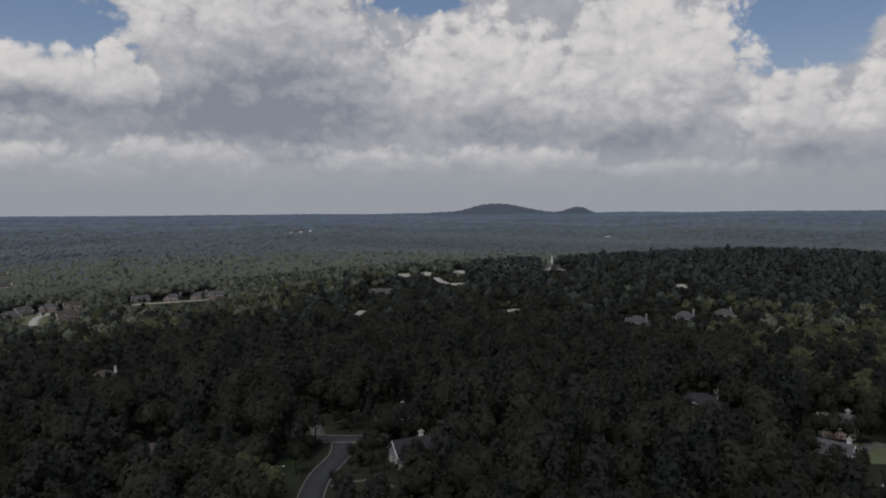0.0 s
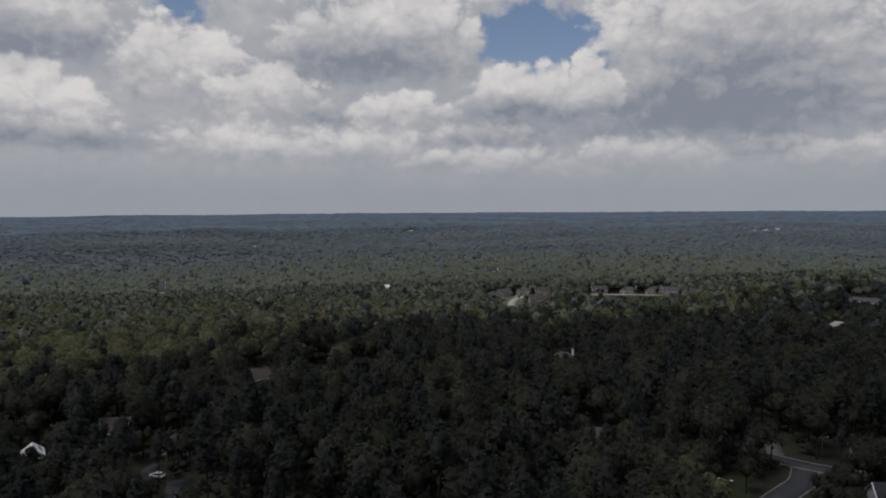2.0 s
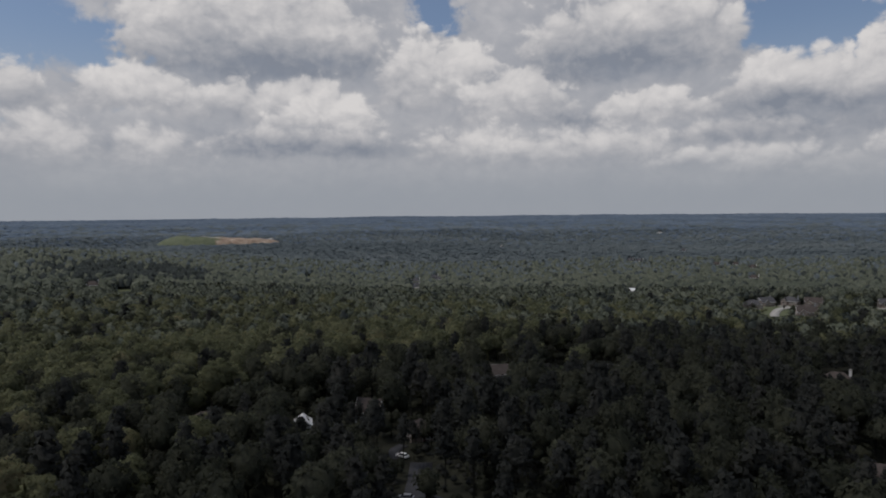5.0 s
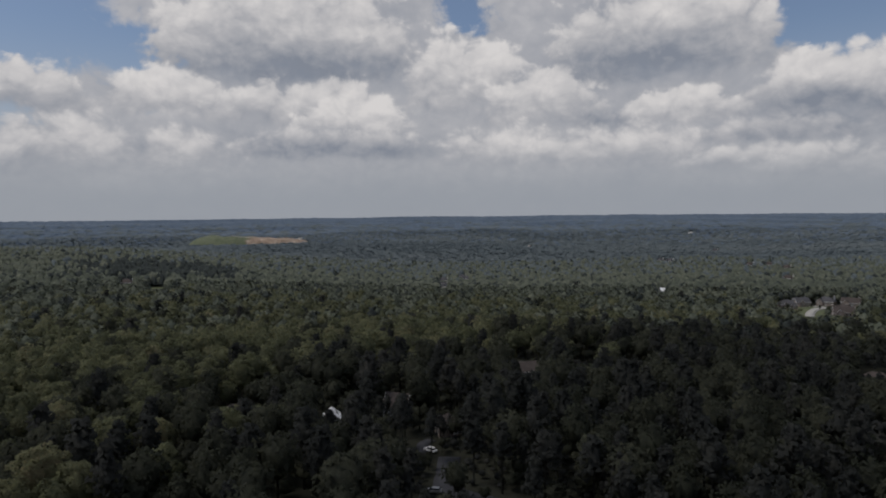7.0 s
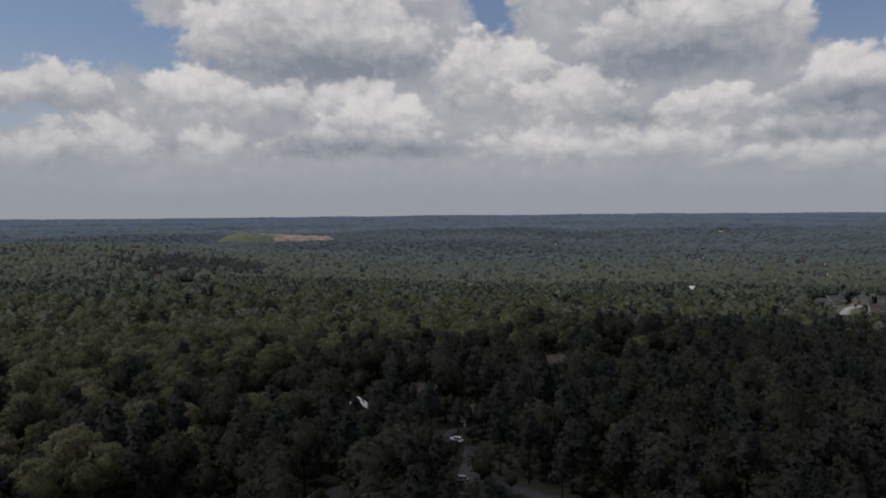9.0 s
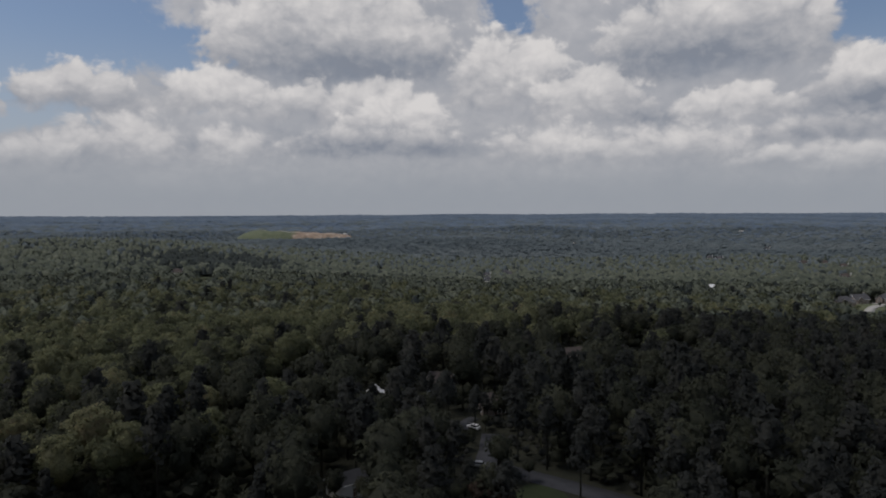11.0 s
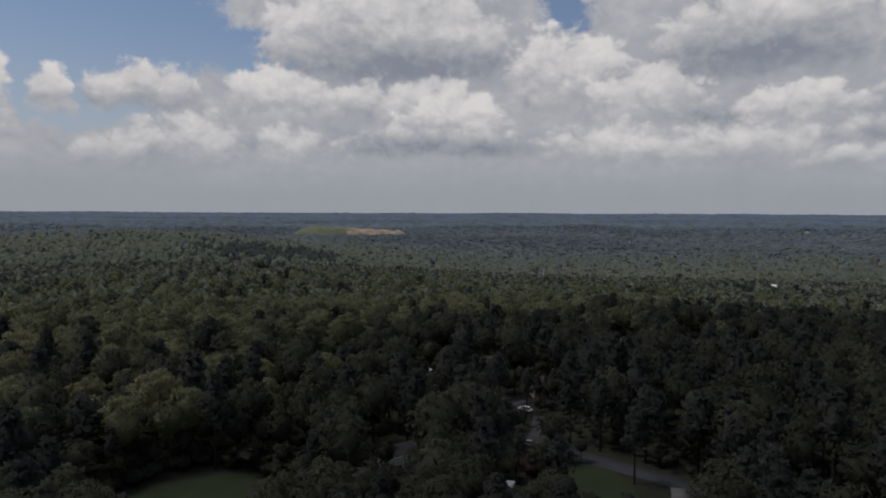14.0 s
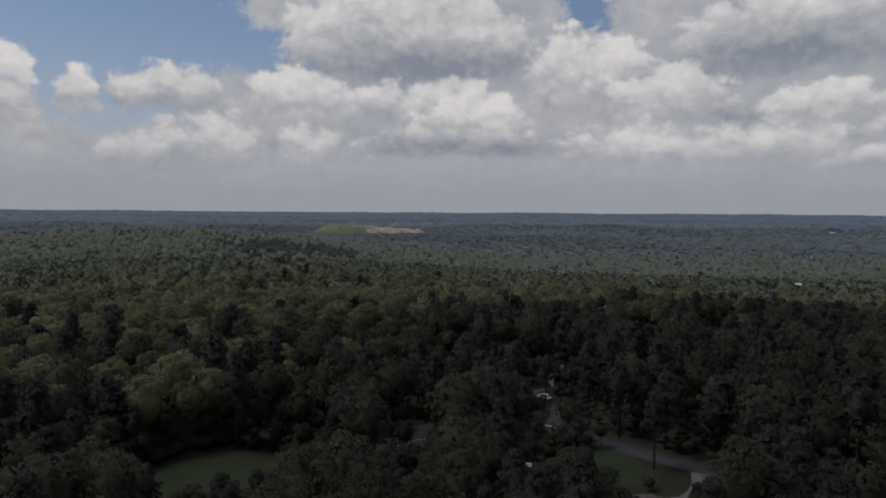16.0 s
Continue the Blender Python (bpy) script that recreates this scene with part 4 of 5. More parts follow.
def lobes(rng, kind, h, n):
    """Centres and radii of a crown's lobes, for a tree h metres high; the first is its heart."""
    c, r = [], []
    fat = math.sqrt(18 / n)
    if kind == "pine":
        c.append((0, 0, h * 0.72))
        r.append((h * 0.09, h * 0.09, h * 0.25))
        for i in range(n):
            f = (i + 0.3) / n
            z = h * (0.50 + 0.46 * f)
            reach = h * 0.165 * (1 - 0.85 * f ** 1.4) * rng.uniform(0.75, 1.15)
            a = i * 2.4 + rng.uniform(-0.5, 0.5)
            rad = h * rng.uniform(0.055, 0.08) * (1.1 - 0.5 * f) * min(fat, 1.8)
            off = max(reach - rad * 0.5, 0.0)
            c.append((off * math.cos(a), off * math.sin(a), z))
            r.append((rad, rad, rad * 0.62))
    else:
        tall, wide = h * rng.uniform(0.29, 0.36), h * rng.uniform(0.20, 0.26)
        mid = h - tall * 1.05
        c.append((0, 0, mid))
        r.append((wide * 0.88, wide * 0.88, tall * 0.90))
        for i in range(n):
            z = 1 - 1.5 * (i + 0.5) / n
            a = i * 2.4 + rng.uniform(-0.5, 0.5)
            s = math.sqrt(max(0.0, 1 - z * z))
            k = rng.uniform(0.78, 1.0)
            rad = h * rng.uniform(0.055, 0.095) * fat
            k -= 0.35 * rad / wide
            c.append((wide * k * s * math.cos(a), wide * k * s * math.sin(a), mid + tall * k * z))
            r.append((rad, rad, rad * rng.uniform(0.75, 0.95)))
    return np.array(c), np.array(r)


def crown_arrays(seed, kind, n, size, h=20.0, parts=18, heart=0.86):
    """Corners, faces (all four-sided) and normals of a crown: leaf sprays over lobes, round a dim heart."""
    rng = np.random.default_rng(seed)
    c, r = lobes(rng, kind, h, parts)
    v, q, nr = clump_quads(rng, c[1:], r[1:], n, size, 0.75 if kind == "pine" else 0.6)
    iv = ICO_V * r[0] * heart * (1 + rng.uniform(-0.10, 0.10, (len(ICO_V), 1))) + c[0]
    q = np.concatenate([q, np.concatenate([ICO_F, ICO_F[:, 2:]], 1) + len(v)])
    v, nr = np.concatenate([v, iv]), np.concatenate([nr, ICO_V])
    out = v - np.array([0, 0, h * (0.66 if kind == "broad" else 0.60)])
    out /= np.linalg.norm(out, axis=1)[:, None] + 1e-9
    nr = nr * 0.46 + out * 0.46 + np.array([0, 0, 0.24])
    nr /= np.linalg.norm(nr, axis=1)[:, None] + 1e-9
    return v, q, nr


def mesh_mixed(name, v, q, mat, nr=None):
    """A mesh in which a repeated last corner stands for a triangle."""
    tri = q[:, 2] == q[:, 3]
    order = np.concatenate([q[~tri].ravel(), q[tri][:, :3].ravel()]).astype(np.int32)
    tot = np.concatenate([np.full((~tri).sum(), 4), np.full(tri.sum(), 3)]).astype(np.int32)
    me = bpy.data.meshes.new(name)
    me.vertices.add(len(v))
    me.vertices.foreach_set("co", v.astype(np.float32).ravel())
    me.loops.add(len(order))
    me.loops.foreach_set("vertex_index", order)
    me.polygons.add(len(tot))
    me.polygons.foreach_set("loop_start", np.concatenate([[0], np.cumsum(tot)[:-1]]).astype(np.int32))
    me.polygons.foreach_set("loop_total", tot)
    if nr is not None:
        me.polygons.foreach_set("use_smooth", np.ones(len(tot), dtype=bool))
    me.update(calc_edges=True)
    if nr is not None:
        me.attributes.new("custom_normal", "FLOAT_VECTOR", "POINT").data.foreach_set("vector", nr.astype(np.float32).ravel())
        me.update()
    me.materials.append(mat)
    return me, tri


def trunk_mesh(seed, kind, h=20.0):
    rng = random.Random(seed)
    bm = bmesh.new()
    lean = Vector((rng.uniform(-0.4, 0.4), rng.uniform(-0.4, 0.4), 0))
    top = h * (0.93 if kind == "pine" else 0.72)
    r0 = 0.24 if kind == "pine" else 0.32
    mid = Vector((0, 0, top * 0.5)) + lean
    end = Vector((0, 0, top)) + lean * 1.4
    tube(bm, (0, 0, -1.0), mid, r0, r0 * 0.7, 6)
    tube(bm, mid, end, r0 * 0.7, r0 * 0.18, 6)
    for i in range(7 if kind == "pine" else 6):
        z = h * (rng.uniform(0.46, 0.85) if kind == "pine" else rng.uniform(0.30, 0.66))
        a = i * 2.4 + rng.uniform(-0.4, 0.4)
        f = z / top
        at = mid * min(1, 2 * f) + (end - mid) * max(0, 2 * f - 1)
        at.z = z
        out = h * (0.10 if kind == "pine" else 0.14)
        tube(bm, at, at + Vector((out * math.cos(a), out * math.sin(a), h * (0.02 if kind == "pine" else 0.12))), r0 * 0.3, r0 * 0.08, 5)
    me = bpy.data.meshes.new("trunk")
    bm.normal_update()
    bm.to_mesh(me)
    bm.free()
    me.materials.append(M_BARK)
    return me


# dark pine and oak stands standing in for cloud shadow: x, y, half widths, turn in degrees
SHADE_STANDS = [(-170, 175, 150, 95, 35), (-50, 330, 235, 215, 0), (30, 490, 160, 190, 0), (345, 720, 330, 250, -22), (-130, 90, 90, 60, 30), (-100, 200, 120, 120, 0), (80, 230, 70, 160, 0), (-1080, 150, 110, 110, 0), (-215, 330, 110, 95, 0)]


def shade_at(x, y):
    """How likely a dark tree is, 0 to 1, as cloud shade put into leaf colour."""
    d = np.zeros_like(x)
    for cx, cy, a, b, rz in SHADE_STANDS:
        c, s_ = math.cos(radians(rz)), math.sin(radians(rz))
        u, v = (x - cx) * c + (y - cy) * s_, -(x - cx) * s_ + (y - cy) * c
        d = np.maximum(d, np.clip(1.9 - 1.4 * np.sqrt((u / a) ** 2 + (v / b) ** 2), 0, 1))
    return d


def grid(r0, r1, gap, a0=-37.0, a1=107.0):
    """Places of trees, one to a jittered cell, between two distances and two azimuths."""
    n = int(2 * r1 / gap) + 2
    i, j = np.meshgrid(np.arange(n), np.arange(n))
    x = (i.ravel() + 0.5 * (j.ravel() % 2)) * gap - r1
    y = j.ravel() * gap - r1
    x = x + RNG.uniform(-0.36, 0.36, x.shape) * gap
    y = y + RNG.uniform(-0.36, 0.36, y.shape) * gap
    r, a = np.hypot(x, y), np.degrees(np.arctan2(-x, y))
    keep = (r >= r0) & (r < r1) & (a > a0) & (a < a1)
    return x[keep], y[keep]


def sift(x, y, h, spread, least=5.0):
    """Drops trees on roads, lawns and houses, and lowers those that stand in the way of them."""
    z = land(x, y)
    keep = np.ones(len(x), dtype=bool)
    for cx, cy, r in CLEAR:
        keep &= np.hypot(x - cx, y - cy) > r + spread * 0.55
    ex, ey = -2.0, 9.0
    rr = np.hypot(x - ex, y - ey)
    for sx, sy, sz, half, eye in SIGHT:
        dx, dy = sx - ex, sy - ey
        dist = math.hypot(dx, dy)
        along = ((x - ex) * dx + (y - ey) * dy) / dist
        across = np.abs((x - ex) * dy - (y - ey) * dx) / dist
        inway = (along > 0) & (along < dist + 1) & (across < half * along / dist + spread * 0.75)
        room = eye + (sz - eye) * along / dist - z
        h = np.where(inway, np.minimum(h, room), h)
    for fx, fy, fr in ((FILL[0], FILL[1], 95), (FILL[0] + 30, FILL[1] + 100, 62), (FILL[0] - 30, FILL[1] - 100, 62)):
        keep &= np.hypot(x - fx, y - fy) > fr
    keep &= h > least
    return x[keep], y[keep], z[keep], h[keep]


KINDS = {"pine": ("pine", M_PINE, "pine_tree", "tall pine with bare lower trunk, its dark green part cloud shade"), "oak": ("broad", M_OAK, "oak_tree", "dense oak in full leaf, its dark green part cloud shade"), "poplar": ("broad", M_POPLAR, "poplar_tree", "leafy poplar with rounded crown, coloured a sunlit light green")}


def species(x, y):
    d = shade_at(x, y)
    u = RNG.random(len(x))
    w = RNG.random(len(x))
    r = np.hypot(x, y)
    # Close trees turn dark too: near shade and vignetting become leaf colour.
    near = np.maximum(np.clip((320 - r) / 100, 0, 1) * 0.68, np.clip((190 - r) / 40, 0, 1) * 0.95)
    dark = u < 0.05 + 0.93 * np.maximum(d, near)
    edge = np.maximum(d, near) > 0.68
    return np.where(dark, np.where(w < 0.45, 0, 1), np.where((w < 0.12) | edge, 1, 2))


NAMES = ["pine", "oak", "poplar"]
# single trees placed to fit the camera's view, many as screens: x, y, height, species
EXTRA = [(-130, 108, 17, 0), (-179, 12, 21, 2), (-52, 172, 20, 2), (-46, 170, 17, 2), (-113, 121, 18, 0), (-108, 124, 17, 0), (-100, 118, 17, 0), (-300, 268, 21, 1), (-288, 262, 21, 1),
         (-23, 205, 8, 1), (-27, 210, 7, 1), (-19, 207, 8, 1), (-16, 244, 12, 1), (-20, 245, 12, 1), (-12, 245, 12, 1), (-24, 245, 11, 1), (-28, 246, 12, 0), (-4, 240, 13, 1), (-24, 228, 7, 1), (-4, 222, 9, 1), (-54, 232, 19, 0), (-60, 226, 20, 1), (-60, 214, 20, 1),
         (-190, 123, 13, 1), (-197, 121, 7.5, 0), (-199, 124.5, 7.5, 0), (-195, 123, 7, 1), (-194, 119, 7, 0), (-148, 60, 9, 1), (-150, 54, 11, 1), (-184, 124, 18, 0), (-196, 116, 12, 0), (-178, 121, 20, 0), (-182, 108, 15, 0), (-151, 113, 19, 0), (-153, 99, 12, 1), (-148, 97, 13, 1), (-146, 104, 6, 1), (-186, 114, 6, 1), (-176.5, 104, 6, 1), (-120, 127, 18, 0), (-140, 119, 19, 0), (-127, 124, 20, 0),
         (-22, 231, 11, 1), (-17, 229, 10, 1), (-12, 231, 12, 0), (-6, 232, 12, 1), (-1, 230, 12, 1), (-44.5, 229, 14, 0), (-47, 222, 17, 1), (-47, 214, 15, 0), (-46, 205, 11, 1), (-56, 202, 16, 1), (-57, 192, 14, 1), (-30, 214, 7, 1), (-29, 205, 6, 1), (-30, 190, 7, 1), (-27, 184, 8, 1),
         (-173, 4, 9, 1), (-176, 11, 10, 1), (-175, 19, 9, 1), (-169, 27, 9, 1), (-161, 32, 9, 1), (-153, 35, 8, 1), (-145, 36, 8, 1), (-167, -3, 9, 1),
         (128, 229, 11.5, 1), (143, 229, 11.5, 1), (148, 231, 11.5, 1), (135, 231, 11.5, 1), (-226.5, 90.5, 5.5, 1),
         (-330, 742, 9, 1), (-318, 735, 10, 1), (-289, 738, 9, 1), (-283, 732, 8, 1), (-262, 733, 10, 1), (-340, 752, 8, 1), (-423, 655, 8, 1), (-398, 668, 7, 1), (-420, 690, 6, 1), (-375, 668, 9, 1), (-388, 705, 7, 1), (-440, 680, 8, 1), (-372, 640, 10, 1),
         (118, 200, 10, 1), (124, 198, 9, 1), (113, 206, 13, 1), (132, 226, 13, 1), (138, 228, 10, 1)]
# near trees: each one a thing
nx_, ny_ = grid(70, 415, 8.6)
nh = RNG.uniform(13, 24.5, len(nx_))
nx_, ny_, nz_, nh = sift(nx_, ny_, nh, 4.2)
nk = species(nx_, ny_)
for x, y, h, k in EXTRA:
    nx_, ny_, nz_, nh, nk = (np.append(a, b) for a, b in ((nx_, x), (ny_, y), (nz_, ground_z(x, y)), (nh, h), (nk, k)))
nh = np.where(nk == 0, nh * 1.10, nh)
order = np.argsort(np.hypot(nx_, ny_))
made_trees = {}
counts = [0, 0, 0]
LIMIT = 110
rest = []
for i in order:
    k = int(nk[i])
    if counts[k] >= LIMIT:
        rest.append(i)
        continue
    shape, leaf, nm, words = KINDS[NAMES[k]]
    variant = counts[k] % 6
    m = pose(nx_[i], ny_[i], nz_[i], 0, 0, float(RNG.uniform(0, 360))) @ Matrix.Diagonal((*(nh[i] / 20 * RNG.uniform(0.86, 1.22, 2)), nh[i] / 20, 1))
    if (k, variant) not in made_trees:
        base = new(nm)
        tagged(base, words, "tree", nm.replace("_", " ") + "s of the near woods")
        cv, cq, cn = crown_arrays(100 * k + variant, shape, 2300 if k else 2000, 0.30 if k else 0.28)
        me, _ = mesh_mixed("crown", cv, cq, leaf, cn)
        new("crown", me).parent = base
        new("trunk", trunk_mesh(50 * k + variant, shape)).parent = base
        base.matrix_basis = m
        made_trees[(k, variant)] = base
    else:
        src = made_trees[(k, variant)]
        t = copy_thing(src, Matrix.Identity(4))
        t.matrix_basis = m
    counts[k] += 1


def thicket(name, x, y, z, h, kind, leaf, n, size, label, variants=5, parts=18, trunks=False, slim=1.0):
    """Many trees in one mesh, too many to count."""
    shape = kind
    vs, qs, ns, tones, at = [], [], [], [], 0
    pick = RNG.integers(0, variants, len(x))
    for var in range(variants):
        cv, cq, cn = crown_arrays(900 + 17 * var + n, shape, n, size, parts=parts)
        if trunks:
            b = np.array([[-0.3, 0, 0], [0.3, 0, 0], [0.15, 0, 14], [-0.15, 0, 14], [0, -0.3, 0], [0, 0.3, 0], [0, 0.15, 14], [0, -0.15, 14]])
            cq = np.concatenate([cq, np.array([[0, 1, 2, 3], [4, 5, 6, 7]]) + len(cv)])
            cv = np.concatenate([cv, b])
            cn = np.concatenate([cn, np.repeat([[-0.6, 0.6, 0.5]], 8, 0)])
        w = np.where(pick == var)[0]
        if not len(w):
            continue
        a = RNG.uniform(0, 2 * np.pi, len(w))
        s = h[w] / 20
        sx = s * RNG.uniform(0.92, 1.2, len(w)) * slim
        c_, s_ = np.cos(a)[:, None], np.sin(a)[:, None]
        px = (cv[None, :, 0] * c_ - cv[None, :, 1] * s_) * sx[:, None] + x[w][:, None]
        py = (cv[None, :, 0] * s_ + cv[None, :, 1] * c_) * sx[:, None] + y[w][:, None]
        pz = cv[None, :, 2] * s[:, None] + z[w][:, None]
        vs.append(np.stack([px, py, pz], -1).reshape(-1, 3))
        ns.append(np.stack([cn[None, :, 0] * c_ - cn[None, :, 1] * s_, cn[None, :, 0] * s_ + cn[None, :, 1] * c_, np.repeat(cn[None, :, 2], len(w), 0)], -1).reshape(-1, 3))
        qs.append((cq[None] + (np.arange(len(w)) * len(cv))[:, None, None]).reshape(-1, 4) + at)
        tones.append(np.repeat(RNG.random(len(w)), len(cq)))
        at += len(w) * len(cv)
    v, q, tn = np.concatenate(vs), np.concatenate(qs), np.concatenate(tones)
    me, tri = mesh_mixed(name, v, q, leaf, np.concatenate(ns))
    tn = np.concatenate([tn[~tri], tn[tri]])
    me.attributes.new("tone", "FLOAT", "FACE").data.foreach_set("value", tn.astype(np.float32))
    return tagged(new(name, me), label, "woods", kind="stuff")


rest = np.array(rest, dtype=int)
for k, nm in enumerate(NAMES):
    w = rest[nk[rest] == k]
    if len(w):
        thicket(nm + "_woods", nx_[w], ny_[w], nz_[w], nh[w], KINDS[nm][0], KINDS[nm][1], 330, 0.60, "dense stand of " + nm + " trees behind the near ones", parts=14, trunks=True)

# woods in the middle distance
mx, my = grid(415, 900, 9.2)
mh = RNG.uniform(14, 22, len(mx))
mx, my, mz, mh = sift(mx, my, mh, 4.5)
mk = species(mx, my)
# With distance, trees swap to leaf colours that have haze mixed in.
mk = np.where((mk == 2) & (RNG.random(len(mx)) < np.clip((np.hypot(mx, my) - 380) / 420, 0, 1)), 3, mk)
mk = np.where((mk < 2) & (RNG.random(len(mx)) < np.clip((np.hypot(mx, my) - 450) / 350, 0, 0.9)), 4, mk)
for k, nm, mat in ((0, "pine", M_PINE), (1, "oak", M_OAK), (2, "poplar", M_POPLAR), (3, "mixed", M_MIDWOOD), (4, "blue_pine", M_HAZEPINE)):
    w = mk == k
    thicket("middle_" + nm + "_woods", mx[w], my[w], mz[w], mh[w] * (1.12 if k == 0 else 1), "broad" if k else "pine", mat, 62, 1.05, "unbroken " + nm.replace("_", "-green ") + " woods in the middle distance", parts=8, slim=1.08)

# undergrowth that fills the gaps under the near trees
ux, uy = grid(90, 420, 12.0)
uh = RNG.uniform(6, 11.5, len(ux))
ux, uy, uz, uh = sift(ux, uy, uh, 5.0, 2.5)
thicket("undergrowth", ux, uy, uz - uh * 0.25, uh, "broad", M_OAK, 40, 1.3, "dark leafy undergrowth beneath the trees", parts=4, slim=1.8)

ux, uy = grid(90, 260, 5.0, 30, 75)
uh = RNG.uniform(2.5, 5.5, len(ux))
ux, uy, uz, uh = sift(ux, uy, uh, 2.0, 1.5)
w = (ux > -200) & (ux < -75) & (uy > 92) & (uy < 165)
thicket("roadside_growth", ux[w], uy[w], uz[w] - uh[w] * 0.25, uh[w], "broad", M_PINE, 36, 0.9, "dark low growth under the pines beside the street", parts=4, slim=1.7)
# bushes round the lawn and along the verge of the first street
turn = RNG.uniform(0.30 * np.pi, 1.70 * np.pi, 150)
out = RNG.uniform(1.02, 1.45, 150)
ux, uy, uh = -152 + 22 * out * np.cos(turn), 13 + 18 * out * np.sin(turn), RNG.uniform(3.0, 7.0, 150)
thicket("lawn_edge_growth", ux, uy, land(ux, uy) - uh * 0.3, uh, "broad", M_OAK, 60, 0.75, "dark leafy bushes round the lawn", parts=6, slim=1.7)
ux, uy = grid(170, 260, 4.2, 0, 22)
uh = RNG.uniform(3.0, 8.0, len(ux))
w = ((ux > -72) & (ux < -45.5) & (uy > 198) & (uy < 236)) | ((ux > -30) & (ux < -8) & (uy > 224) & (uy < 247))
ux, uy, uz, uh = sift(ux[w], uy[w], uh[w], 1.5, 1.5)
thicket("verge_growth", ux, uy, uz - uh * 0.3, uh, "broad", M_OAK, 60, 0.75, "dark leafy bushes along the verge", parts=6, slim=1.5)

ux, uy = grid(420, 800, 6.0)
uh = RNG.uniform(4, 8, len(ux))
ux, uy, uz, uh = sift(ux, uy, uh, 3.0, 2.0)
near_house = np.zeros(len(ux), dtype=bool)
for cx, cy, cr in CLEAR:
    near_house |= np.hypot(ux - cx, uy - cy) < cr + 11
ux, uy, uz, uh = ux[near_house], uy[near_house], uz[near_house], uh[near_house]
thicket("garden_growth", ux, uy, uz - uh * 0.2, uh, "broad", M_POPLAR, 14, 1.3, "green bushes round the far houses", parts=2, slim=1.5)

# a fringe behind and beside the camera
bx, by = grid(60, 330, 13.0, -181, 181)
ba = np.degrees(np.arctan2(-bx, by))
w = (ba < -37) | (ba > 107)
bx, by = bx[w], by[w]
thicket("woods_behind", bx, by, land(bx, by), RNG.uniform(15, 22, len(bx)), "broad", M_OAK, 10, 1.8, "oak woods all round", parts=2)


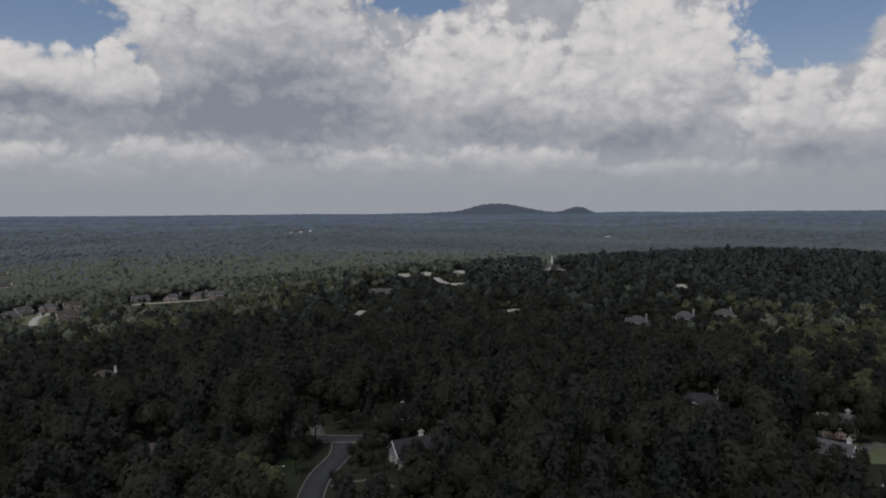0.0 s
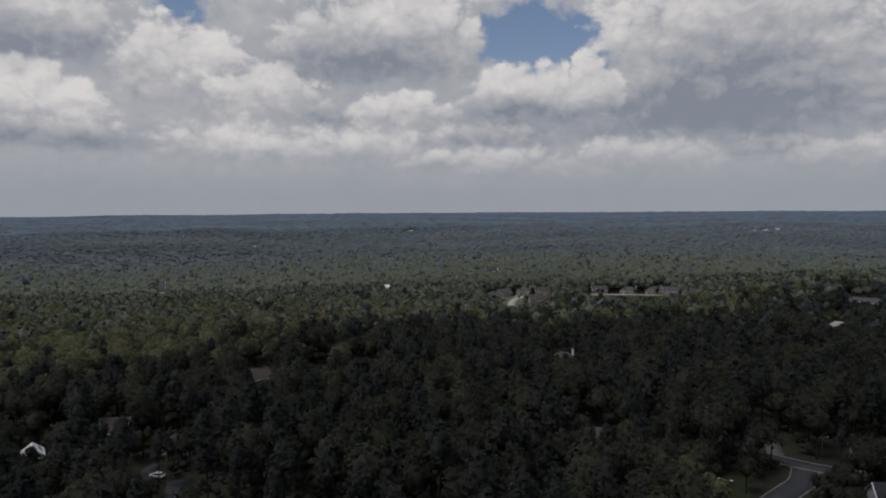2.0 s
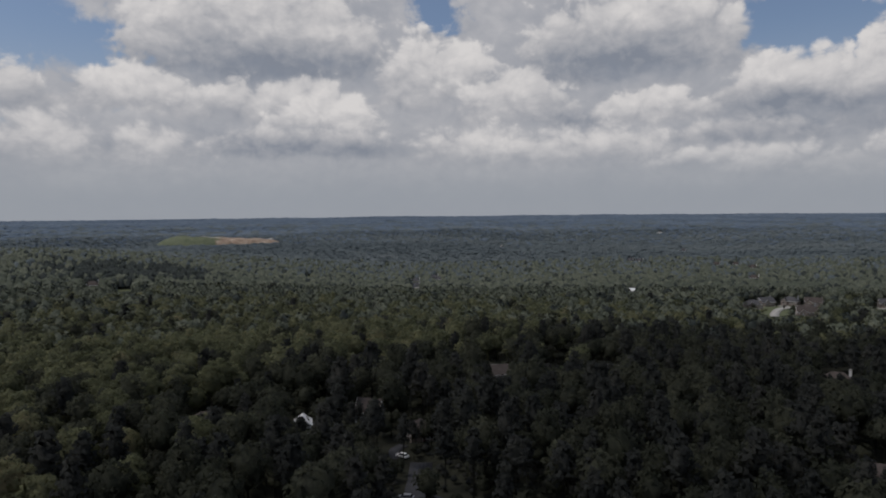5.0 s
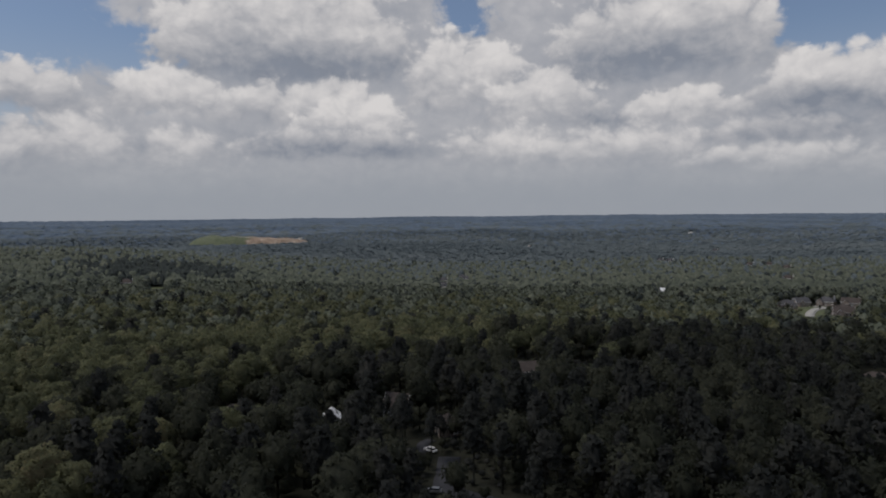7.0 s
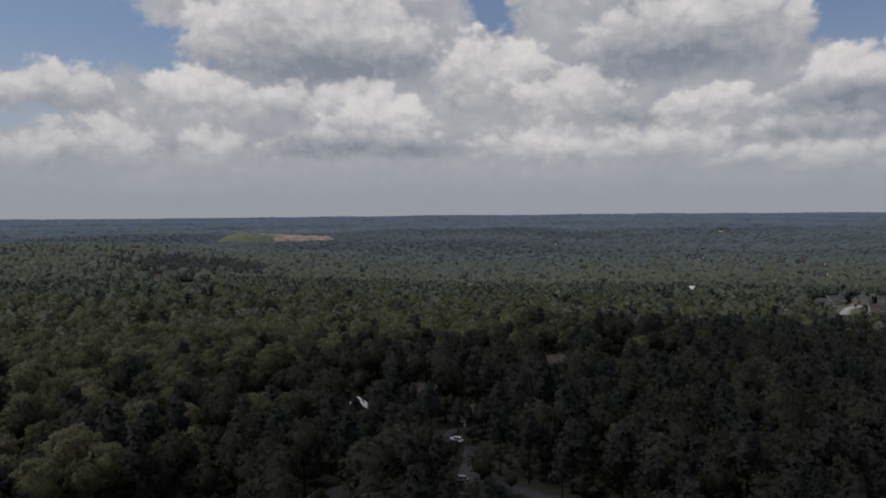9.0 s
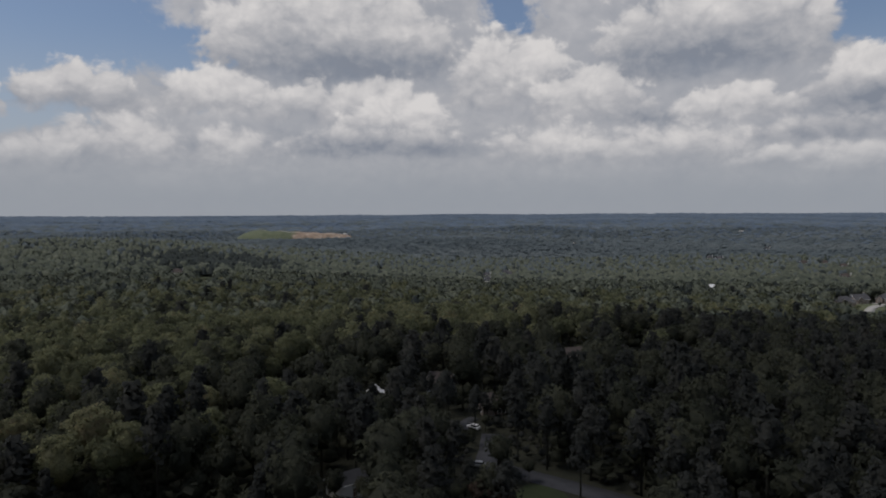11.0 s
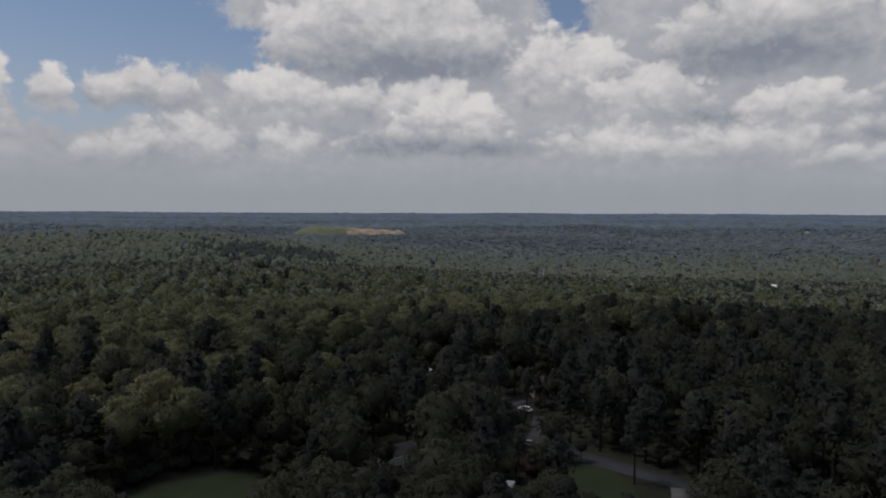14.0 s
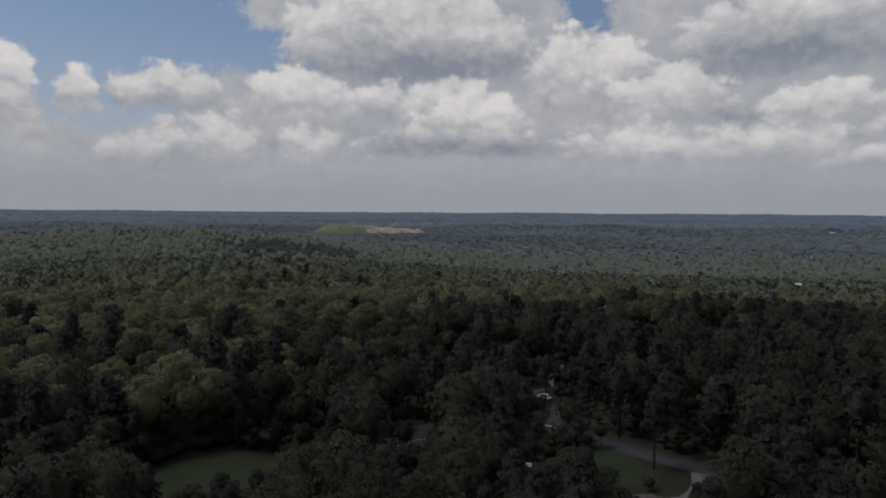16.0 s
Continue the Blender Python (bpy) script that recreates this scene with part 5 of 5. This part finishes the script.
def carpet(name, r0, r1, gap, leaf_of, tall, label, soft=0.6, flat=0.72, wide=0.98, a0=-40.0, a1=110.0):
    """Far treetops as small lumps, sorted by leaf colour."""
    x, y = grid(r0, r1, gap, a0, a1)
    h = RNG.uniform(0.85, 1.1, len(x)) * tall if gap > 11 else RNG.uniform(0.72, 1.14, len(x)) * tall
    x, y, z, h = sift(x, y, h, gap * 0.4)
    which = leaf_of(x, y)
    ring = 5 if gap < 11 else 4
    for leaf in sorted(set(which)):
        w = which == leaf
        n = w.sum()
        if not n:
            continue
        a = np.arange(ring) * 2 * np.pi / ring
        rad = gap * wide * RNG.uniform(0.75, 1.2, (n, 1))
        jit = RNG.uniform(0.70, 1.30, (n, ring))
        full = RNG.uniform(0.42, 0.80, (n, 1))
        lowv = np.stack([x[w][:, None] + rad * jit * np.cos(a), y[w][:, None] + rad * jit * np.sin(a), np.repeat((z[w] + h[w] * flat)[:, None], ring, 1)], -1)
        upv = np.stack([x[w][:, None] + full * rad * jit * np.cos(a + 0.5), y[w][:, None] + full * rad * jit * np.sin(a + 0.5), (z[w] + h[w] * (0.80 + 0.20 * flat))[:, None] * np.ones((1, ring)) + RNG.uniform(-0.04, 0.04, (n, ring)) * h[w][:, None]], -1)
        tip = np.stack([x[w], y[w], z[w] + h[w]], -1)[:, None]
        v = np.concatenate([lowv, upv, tip], 1)
        q = []
        for i in range(ring):
            j = (i + 1) % ring
            q.append((i, j, ring + j, ring + i))
            q.append((ring + i, ring + j, 2 * ring, 2 * ring))
        q = np.array(q)
        px, py = x[w], y[w]
        # Bands of tone imitate cloud shadows lying across the far treetops.
        shade_band = np.sin(np.hypot(px, py) / 95 + 1.6 * np.sin(px / 330) + 1.2 * np.cos(py / 270)) * np.sin(px / 410 + py / 530 + 1)
        tn = np.repeat(np.clip(0.5 + 0.36 * shade_band + RNG.uniform(-0.28, 0.28, n), 0, 1), len(q))
        qq = (q[None] + (np.arange(n) * (2 * ring + 1))[:, None, None]).reshape(-1, 4)
        nr = v - np.stack([px, py, z[w] + h[w] * 0.3], -1)[:, None]
        nr /= np.linalg.norm(nr, axis=2)[:, :, None] + 1e-9
        nr = nr * soft + np.array([0, 0, 1.0]) * (1 - soft)
        nr /= np.linalg.norm(nr, axis=2)[:, :, None] + 1e-9
        me, tri = mesh_mixed(name, v.reshape(-1, 3), qq, LEAVES[leaf], nr.reshape(-1, 3))
        me.attributes.new("tone", "FLOAT", "FACE").data.foreach_set("value", np.concatenate([tn[~tri], tn[tri]]).astype(np.float32))
        tagged(new(name, me), label, "woods", kind="stuff")


LEAVES = [M_HAZEPINE, M_MIDWOOD, M_FARWOOD, M_HAZEWOOD, M_HAZEPINE]


# Haze-coloured trees grow commoner with distance; dark ones follow painted cloud shade.
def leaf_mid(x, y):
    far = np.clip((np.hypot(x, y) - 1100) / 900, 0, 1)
    d = shade_at(x, y)
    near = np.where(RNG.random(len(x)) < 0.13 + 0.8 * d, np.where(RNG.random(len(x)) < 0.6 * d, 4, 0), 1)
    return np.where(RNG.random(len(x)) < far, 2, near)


# Bluer haze colour takes over towards the horizon.
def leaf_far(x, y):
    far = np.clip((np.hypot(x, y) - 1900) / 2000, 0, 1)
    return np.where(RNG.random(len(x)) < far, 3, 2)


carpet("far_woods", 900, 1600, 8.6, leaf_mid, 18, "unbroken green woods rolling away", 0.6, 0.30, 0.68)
carpet("distant_woods", 1600, 2700, 14.0, leaf_far, 16, "woods towards the horizon, haze in their blue-green colour", 0.25, 0.50, 0.92)
carpet("backdrop_woods", 2700, 4880, 30.0, leaf_far, 17, "woods along the horizon, haze in their blue colour", 0.15, 0.62, 1.0)


# the reddish shrub by the white trailer
def shrub(x, y, h, seed, leaf, words):
    base = new("shrub")
    base.matrix_world = pose(x, y, ground_z(x, y))
    tagged(base, words, "small tree")
    cv, cq, cn = crown_arrays(seed, "broad", 800, 0.5)
    me, _ = mesh_mixed("crown", cv * (h / 20) * np.array([1.5, 1.5, 1]), cq, leaf, cn)
    new("crown", me).parent = base
    tm = trunk_mesh(seed, "broad")
    ob = new("trunk", tm)
    ob.parent = base
    ob.scale = (h / 20,) * 3


RUSTY, PALE = "reddish-brown leafy small tree beside the street", "bushy small tree flecked with pale blossom"
shrub(-132, 83, 10, 71, M_RUST, RUSTY)
shrub(-128, 86, 8, 72, M_RUST, RUSTY)
shrub(-154, 101, 4.5, 73, M_BLOSSOM, PALE)
shrub(-142, 62, 7, 74, M_BLOSSOM, PALE)
shrub(-33, 196.5, 4.5, 75, M_RUST, RUSTY)
